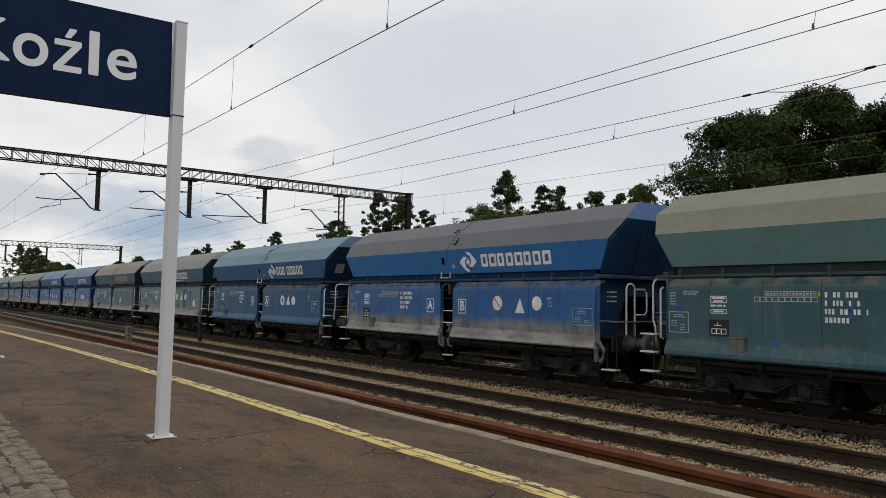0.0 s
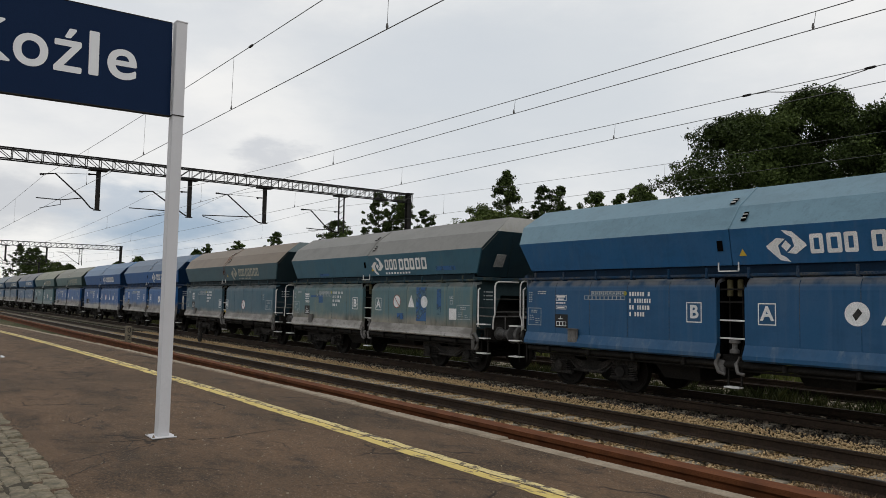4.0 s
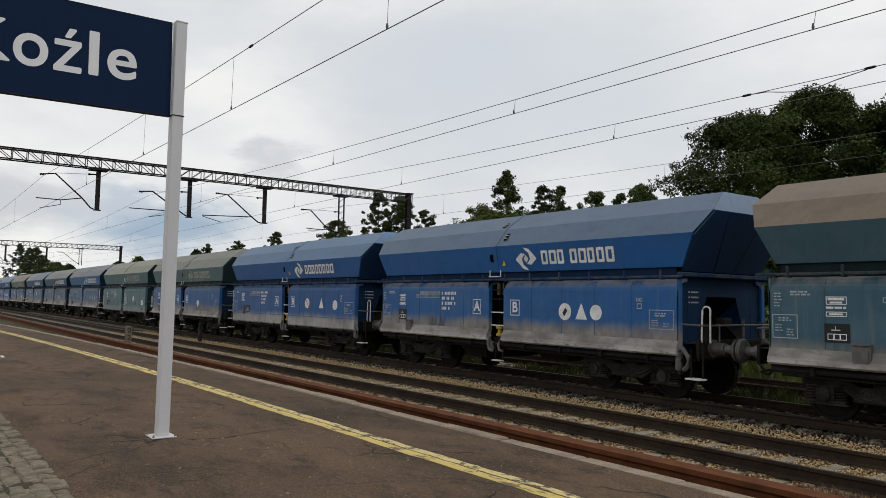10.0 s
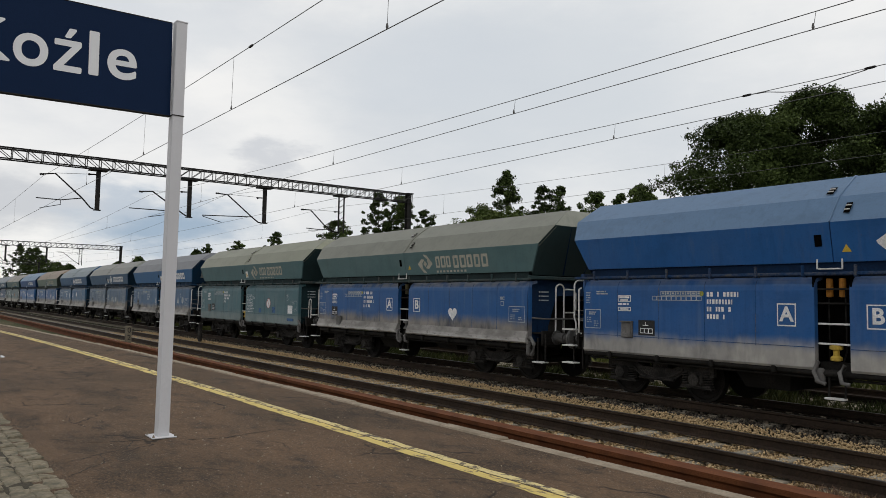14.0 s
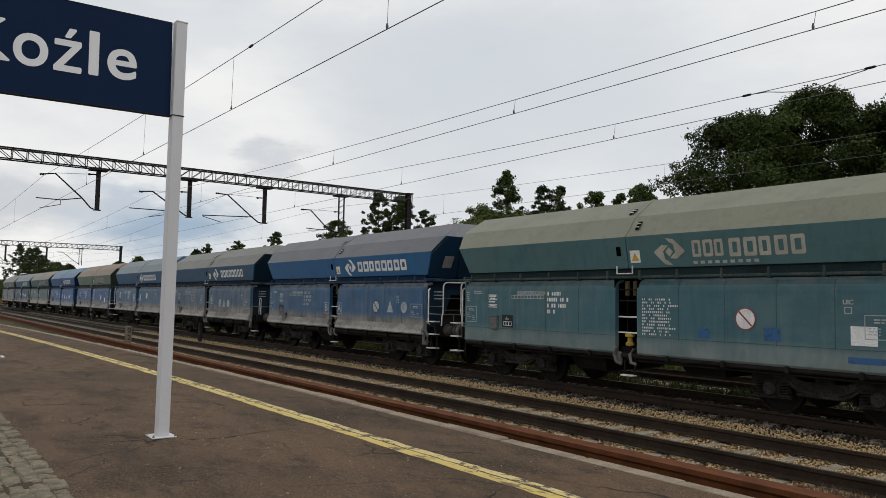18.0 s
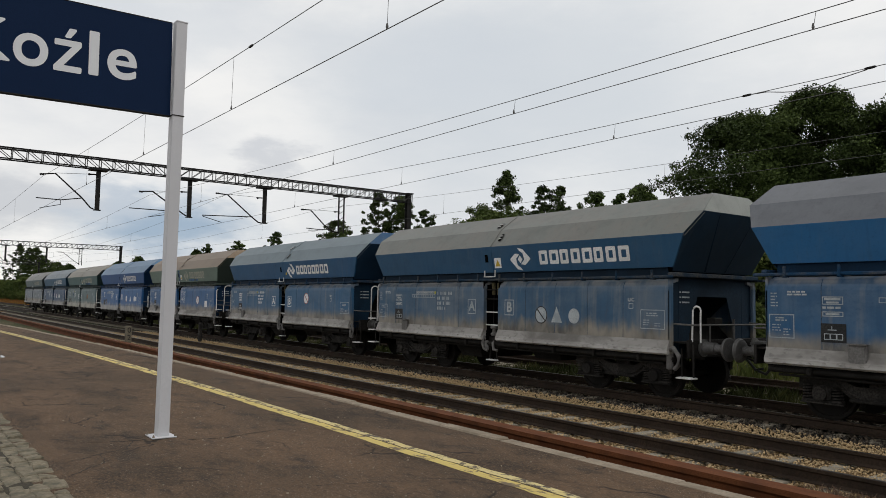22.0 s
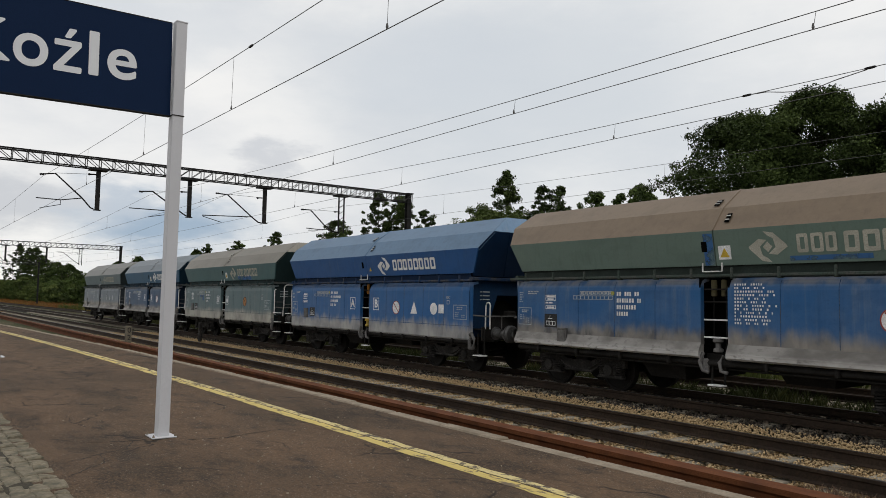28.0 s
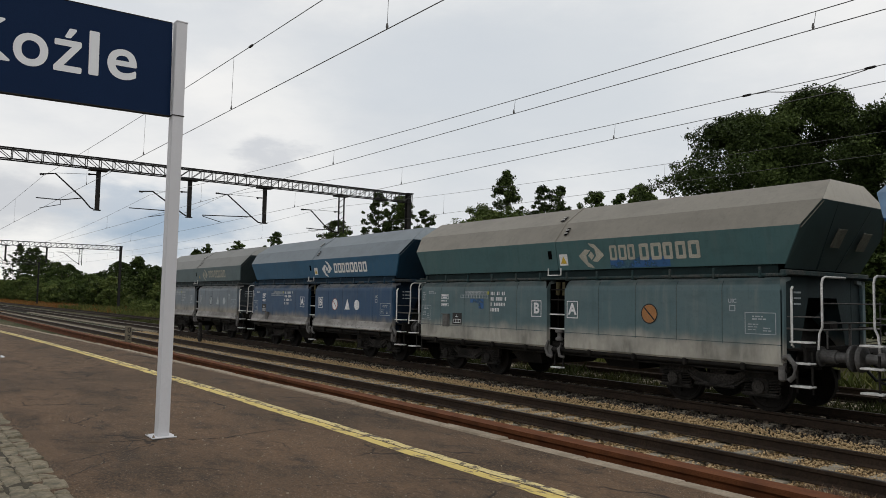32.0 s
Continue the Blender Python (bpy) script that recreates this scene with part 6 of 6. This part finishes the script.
    tagged(part("tare_table", flat_quads(table, YD - 0.003), dim, t, "white stencilled table of small cells"), kind="stuff")
    boxes = frame_rects(-4.36, 1.93, -4.03, 2.06, 0.014) + frame_rects(-4.36, 1.74, -4.03, 1.82, 0.014) + [(-4.33, 2.0, -4.07, 2.04), (-4.30, 1.95, -4.10, 1.98), (-4.31, 1.765, -4.09, 1.795)]
    tagged(part("load_panel", flat_quads(boxes + rows_of_bars(-4.36, 1.90, 0.33, 1, 0.035, 0.02, r), YD - 0.003), mk, t, "white framed load figures"), kind="stuff")
    tagged(part("notice_bars", flat_quads(rows_of_bars(-4.95, 2.15, 0.36, 2, 0.028, 0.018, r) + rows_of_bars(-5.24, 2.12, 0.14, 5, 0.022, 0.03, r), YD - 0.003), dim, t, "small white notice"), kind="stuff")
    tagged(part("data_panel", flat_quads(frame_rects(-5.27, 1.36, -4.83, 1.76, 0.015) + rows_of_bars(-5.16, 1.71, 0.24, 2, 0.022, 0.018, r) + rows_of_bars(-5.22, 1.59, 0.16, 3, 0.016, 0.03, r) + rows_of_bars(-5.02, 1.52, 0.14, 3, 0.016, 0.03, r), YD - 0.003), dim, t, "outlined data panel"), kind="stuff")
    tagged(part("data_panel", flat_quads(frame_rects(4.66, 1.40, 5.24, 1.78, 0.014) + rows_of_bars(4.80, 1.72, 0.28, 2, 0.024, 0.02, r) + rows_of_bars(4.72, 1.58, 0.20, 3, 0.016, 0.03, r) + rows_of_bars(5.0, 1.52, 0.16, 2, 0.016, 0.03, r), YD - 0.003), dim, t, "outlined data panel"), kind="stuff")
    part("inspection_dot", flat_poly(ring_points(-2.38, 2.10, 0.045), YD - 0.003), M_DOT, t, "yellow-green round sticker")
    bx, bz, hx, hz, hy = (-3.64, 1.42, -4.12, 1.37, -1.50) if flat else (-4.19, 1.48, -3.80, 1.16, -1.535)
    part("black_plate", flat_quads([(bx - 0.20, bz - 0.15, bx + 0.20, bz + 0.15)], YD - 0.003), M_DARKPLATE, t, "small black panel")
    part("plate_bars", flat_quads(frame_rects(bx - 0.15, bz - 0.11, bx - 0.05, bz - 0.01, 0.012) + frame_rects(bx - 0.05, bz - 0.11, bx + 0.05, bz - 0.01, 0.012) + frame_rects(bx + 0.05, bz - 0.11, bx + 0.15, bz - 0.01, 0.012) + [(bx - 0.09, bz + 0.04, bx + 0.05, bz + 0.055), (bx - 0.03, bz + 0.05, bx - 0.018, bz + 0.11)], YD - 0.005), mk, t)
    part("card_holder", Geo().box((hx, hy, hz), (0.28, 0.06, 0.33), 0.012).box((hx, hy - 0.034, hz - 0.01), (0.22, 0.012, 0.24)).box((hx, hy - 0.02, hz + 0.16), (0.30, 0.08, 0.02)), M_LEVER, t, "grey waybill holder")
    tagged(part("end_bars", Geo().add([(5.362 - 0.07, -1.10 + dy + w, 2.12 - k * 0.10 + h) for k in range(3) for dy, ln in ((0, 0.05), (0.08, 0.24)) for w, h in ((0, 0), (ln, 0), (ln, 0.03), (0, 0.03))], [tuple(range(4 * k, 4 * k + 4)) for k in range(6)]), dim, t, "small white dates on the end wall"), kind="stuff")
    if spec.get("notice"):
        tagged(part("notice_bars", flat_quads(rows_of_bars(0.42, spec["notice"], 0.85, 12, 0.036, 0.026, r, 0.026), YD - 0.003), mk, t, "block of faded white writing"), kind="stuff")


WAGONS, WHEELSETS = [], []
SPECS = [
    dict(label="teal-green hopper wagon with beige-grey roof and repaint patches", roof=(0.183, 0.183, 0.139), upper=(0.100, 0.186, 0.179), lower=(0.035, 0.093, 0.107),
         marks=(("n", 2.1, 1.7), ("t", 3.0, 1.7)), low=1.15, name=3, oldlogo=True, clean=True,
         patches=((-5.15, 1.62, -4.98, 1.95, "d"), (-3.2, 1.1, -3.05, 1.32, "d"), (-2.0, 1.62, -1.8, 1.95, "d")), dust=(0.16, 0.18, 0.18)),
    dict(label="bright blue hopper wagon with dark grey roof and white emblem", roof=(0.100, 0.104, 0.116), upper=(0.014, 0.130, 0.350), lower=(0.013, 0.099, 0.280), word=(1.42, 3.99), cap=(0.018, 0.085, 0.24),
         marks=(("n", 2.12, 1.85), ("t", 2.94, 1.78), ("c", 3.52, 1.86)), capdust=(0.05, 0.09, 0.16), grime=0.35, hoops=True, ux=3.95, ex=0.88, low=1.40, name=1, dull=False),
    dict(label="deep blue hopper wagon with pale blue-grey roof", roof=(0.124, 0.218, 0.277), upper=(0.010, 0.084, 0.205), lower=(0.011, 0.074, 0.172), word=(1.45, 3.8), cap=(0.02, 0.08, 0.17), letters="BA", plates=((-0.9, 2.95),),
         marks=(("d", 2.19, 1.79), ("t", 2.71, 1.79), ("c", 3.15, 1.79)), low=1.0, name=2, ladder=True, clean=True, grime=0.15),
    dict(label="faded teal hopper wagon with grey roof and blue repairs", roof=(0.177, 0.177, 0.168), upper=(0.033, 0.109, 0.160), lower=(0.078, 0.155, 0.180), plates=((-0.8, 2.95),),
         marks=(("n", 1.74, 1.84), ("t", 2.50, 1.84), ("c", 3.15, 1.84)), dust=(0.25, 0.235, 0.13), grime=0.85, ex=0.53, word=(0.98, 3.22), low=1.35, name=3, subline=True, letters="BA", ladder=True,
         patches=((-3.9, 1.93, -3.0, 2.0, "d"), (-3.3, 1.74, -3.0, 1.93, "d"), (2.75, 1.3, 3.25, 2.25, "d"), (3.75, 1.5, 3.95, 2.2, "d"), (4.32, 1.38, 4.64, 1.68, "w"), (1.75, 1.32, 2.1, 1.5, "d"),
                  (-3.4, 2.66, -2.7, 2.75, "u"), (3.6, 2.72, 4.5, 2.83, "u"))),
    dict(label="teal-blue hopper wagon with brownish roof and rust streak", roof=(0.172, 0.136, 0.102), upper=(0.040, 0.094, 0.120), lower=(0.038, 0.105, 0.150), yvalve=True, cap=(0.09, 0.13, 0.14),
         marks=(("n", 2.32, 1.57),), farrail=False, run=True, lx=(-0.48, 0.40), lz=1.57, plates=((-0.15, 3.10), (0.80, 3.08)), low=1.25, name=3, subline=True, oldlogo=True, letters="BA", ladder=True, rust=0.6),
    dict(label="strong blue hopper wagon with slate-blue roof", roof=(0.088, 0.136, 0.206), upper=(0.009, 0.092, 0.282), lower=(0.012, 0.099, 0.290), yvalve=True,
         marks=(("d", 2.36, 1.69), ("t", 2.85, 1.69), ("c", 3.27, 1.69)), grime=0.3, farrail=False, low=1.40, name=2),
    dict(label="royal blue flat-sided hopper wagon with dust-grey lower edge", roof=(0.088, 0.159, 0.266), upper=(0.010, 0.086, 0.265), lower=(0.010, 0.084, 0.262), bright=True,
         marks=(("n", 1.90, 1.71), ("t", 2.99, 1.71), ("c", 3.99, 1.67)), grime=0.22, low=1.24, name=1, flat=True),
    dict(label="hopper wagon with blue doors, dark green hopper and olive roof", roof=(0.159, 0.165, 0.136), upper=(0.074, 0.142, 0.150), lower=(0.010, 0.084, 0.255), word=(1.55, 3.85),
         marks=(("h", 2.40, 1.55),), grime=0.3, low=1.40, name=3, oldlogo=True, subline=True, hoops=True),
    dict(label="teal flat-sided hopper wagon with grey-olive roof", roof=(0.195, 0.203, 0.153), upper=(0.064, 0.138, 0.151), lower=(0.046, 0.125, 0.151), yvalve=True, letters="",
         marks=(("n", 2.66, 1.66),), crust=0.3, streaky=0.1, low=1.2, name=3, oldlogo=True, subline=True, bigwarn=True, flat=True, notice=2.0,
         patches=((4.45, 1.3, 4.85, 1.6, "w"), (3.0, 1.30, 3.3, 1.52, "d"), (1.7, 1.28, 1.95, 1.45, "d"), (4.4, 1.02, 5.0, 1.12, "d"))),
    dict(label="blue hopper wagon with weathered blue-grey roof", roof=(0.124, 0.132, 0.147), upper=(0.015, 0.109, 0.262), lower=(0.021, 0.093, 0.203), letters="BA", plates=((-0.85, 2.98),),
         marks=(("n", 2.77, 1.67), ("t", 3.58, 1.67), ("c", 4.33, 1.67)), lx=(-0.50, 0.42), lz=1.57, farrail=False, ux=4.0, dull=True, low=1.35, name=1, ladder=True, grime=0.7, bigwarn=True, word=(1.54, 4.42)),
    dict(label="dust-streaked blue hopper wagon with grey-green roof", roof=(0.158, 0.168, 0.155), upper=(0.016, 0.075, 0.155), lower=(0.036, 0.095, 0.172),
         marks=(("n", 1.81, 1.6), ("t", 2.31, 1.6), ("c", 2.84, 1.6)), word=(1.7, 4.4), streaky=0.5, dull=True, low=1.42, name=1, bigwarn=True, grime=1.0, roofdust=(0.24, 0.16, 0.13)),
    dict(label="medium blue hopper wagon with grey-blue roof", roof=(0.136, 0.177, 0.201), upper=(0.012, 0.078, 0.180), lower=(0.022, 0.100, 0.208), word=(1.14, 3.69), cap=(0.02, 0.085, 0.19),
         marks=(("n", 2.1, 1.88),), ex=0.68, ux=3.98, low=1.40, name=1, hoops=True, grime=0.7),
    dict(label="hopper wagon with blue doors, olive hopper and brown roof", roof=(0.180, 0.134, 0.092), upper=(0.120, 0.172, 0.145), lower=(0.016, 0.094, 0.245), letters="",
         marks=(("n", 3.05, 1.70),), streaky=0.4, farrail=False, low=1.40, name=3, oldlogo=True, bigwarn=True, notice=2.28, ladder=True,
         patches=((1.42, 2.66, 2.75, 2.74, "u"), (-0.22, 2.62, -0.02, 3.2, "u"), (4.05, 1.38, 4.4, 1.68, "w"))),
    dict(label="blue flat-sided hopper wagon with pale slate roof", roof=(0.100, 0.177, 0.277), upper=(0.008, 0.074, 0.230), lower=(0.014, 0.099, 0.273), bright=True,
         marks=(("n", 1.84, 1.66), ("t", 2.78, 1.66), ("c", 3.75, 1.66), ("q", 4.10, 1.66)), crust=0.8, streaky=0.6, low=1.25, name=1, flat=True, grime=0.4),
    dict(label="grey-green flat-sided hopper wagon with dusty brown-grey roof", roof=(0.189, 0.175, 0.147), upper=(0.055, 0.122, 0.128), lower=(0.080, 0.135, 0.148), plates=((-0.15, 3.10), (0.80, 3.08)),
         marks=(("n", 2.6, 1.70),), lx=(-0.62, 0.52), lz=1.74, low=1.27, name=3, oldlogo=True, bigwarn=True, letters="BA", flat=True, ochre=True, ladder=True, grime=0.5,
         patches=((1.55, 2.63, 3.05, 2.83, "u"), (-3.1, 1.85, -2.55, 1.95, "d"), (-2.75, 1.7, -2.55, 1.85, "d"))),
    dict(label="navy blue hopper wagon with grey-blue roof", roof=(0.142, 0.171, 0.195), upper=(0.018, 0.092, 0.173), lower=(0.018, 0.062, 0.135),
         marks=(("n", 1.75, 1.70), ("t", 2.60, 1.70), ("c", 3.22, 1.70)), grime=0.3, low=1.25, name=1, bigwarn=True, ladder=True),
    dict(label="grey-green last hopper wagon of the train", roof=(0.153, 0.156, 0.147), upper=(0.104, 0.152, 0.166), lower=(0.135, 0.171, 0.204),
         marks=(("n", 2.1, 1.7), ("t", 3.0, 1.7), ("c", 3.8, 1.7)), low=1.38, name=3, oldlogo=True, ladder=True, grime=0.8, dull=True),
]
for i, s in enumerate(SPECS):
    wagon(i, s)

# ------------------------------------------------------------ motion
# seconds, and how far the train is ahead of an even speed
AHEAD = ((0, -0.525), (1, -0.448), (2, -0.334), (3, -0.212), (4, -0.119), (5, -0.053), (6, -0.000), (7, 0.041), (8, 0.057), (9, 0.043), (10, 0.020), (11, -0.004), (12, -0.042), (13, -0.107), (14, -0.192), (15, -0.250), (16, -0.292), (17, -0.329), (18, -0.373), (19, -0.400), (20, -0.371), (21, -0.321), (22, -0.247), (23, -0.152), (24, -0.052), (25, 0.019), (26, 0.068), (27, 0.101), (28, 0.131), (29, 0.168), (30, 0.224), (31, 0.290), (32, 0.356))
# how far each wagon stands off an even spacing, as its couplings stretch
SHIFT = (0.30, 0.33, 0.13, -0.07, -0.14, -0.15, 0.0, 0.08, 0.22, 0.17, 0.01, 0.07, -0.25, -0.26, -0.32, 0.0, 0.0)
FIRST = 64.0          # where wagon 0 would stand at 13 s


def train_x(t):
    ts, vs = [a for a, _ in AHEAD], [b for _, b in AHEAD]
    return SPEED * (t - 13) + float(np.interp(t, ts, vs))


def motions():
    for index, t in WAGONS:
        walk(t, [(s, pose(FIRST - PITCH * index + SHIFT[index] + train_x(s), TRAIN_Y, RAIL)) for s, _ in AHEAD])
    times = [k * 3 / FPS for k in range(321)]
    for w, ax in WHEELSETS:
        walk(w, [(s, Matrix.Translation((ax, 0, 0.46)) @ Matrix.Rotation((train_x(s) / 0.46) % (2 * math.pi), 4, "Y")) for s in times])


motions()
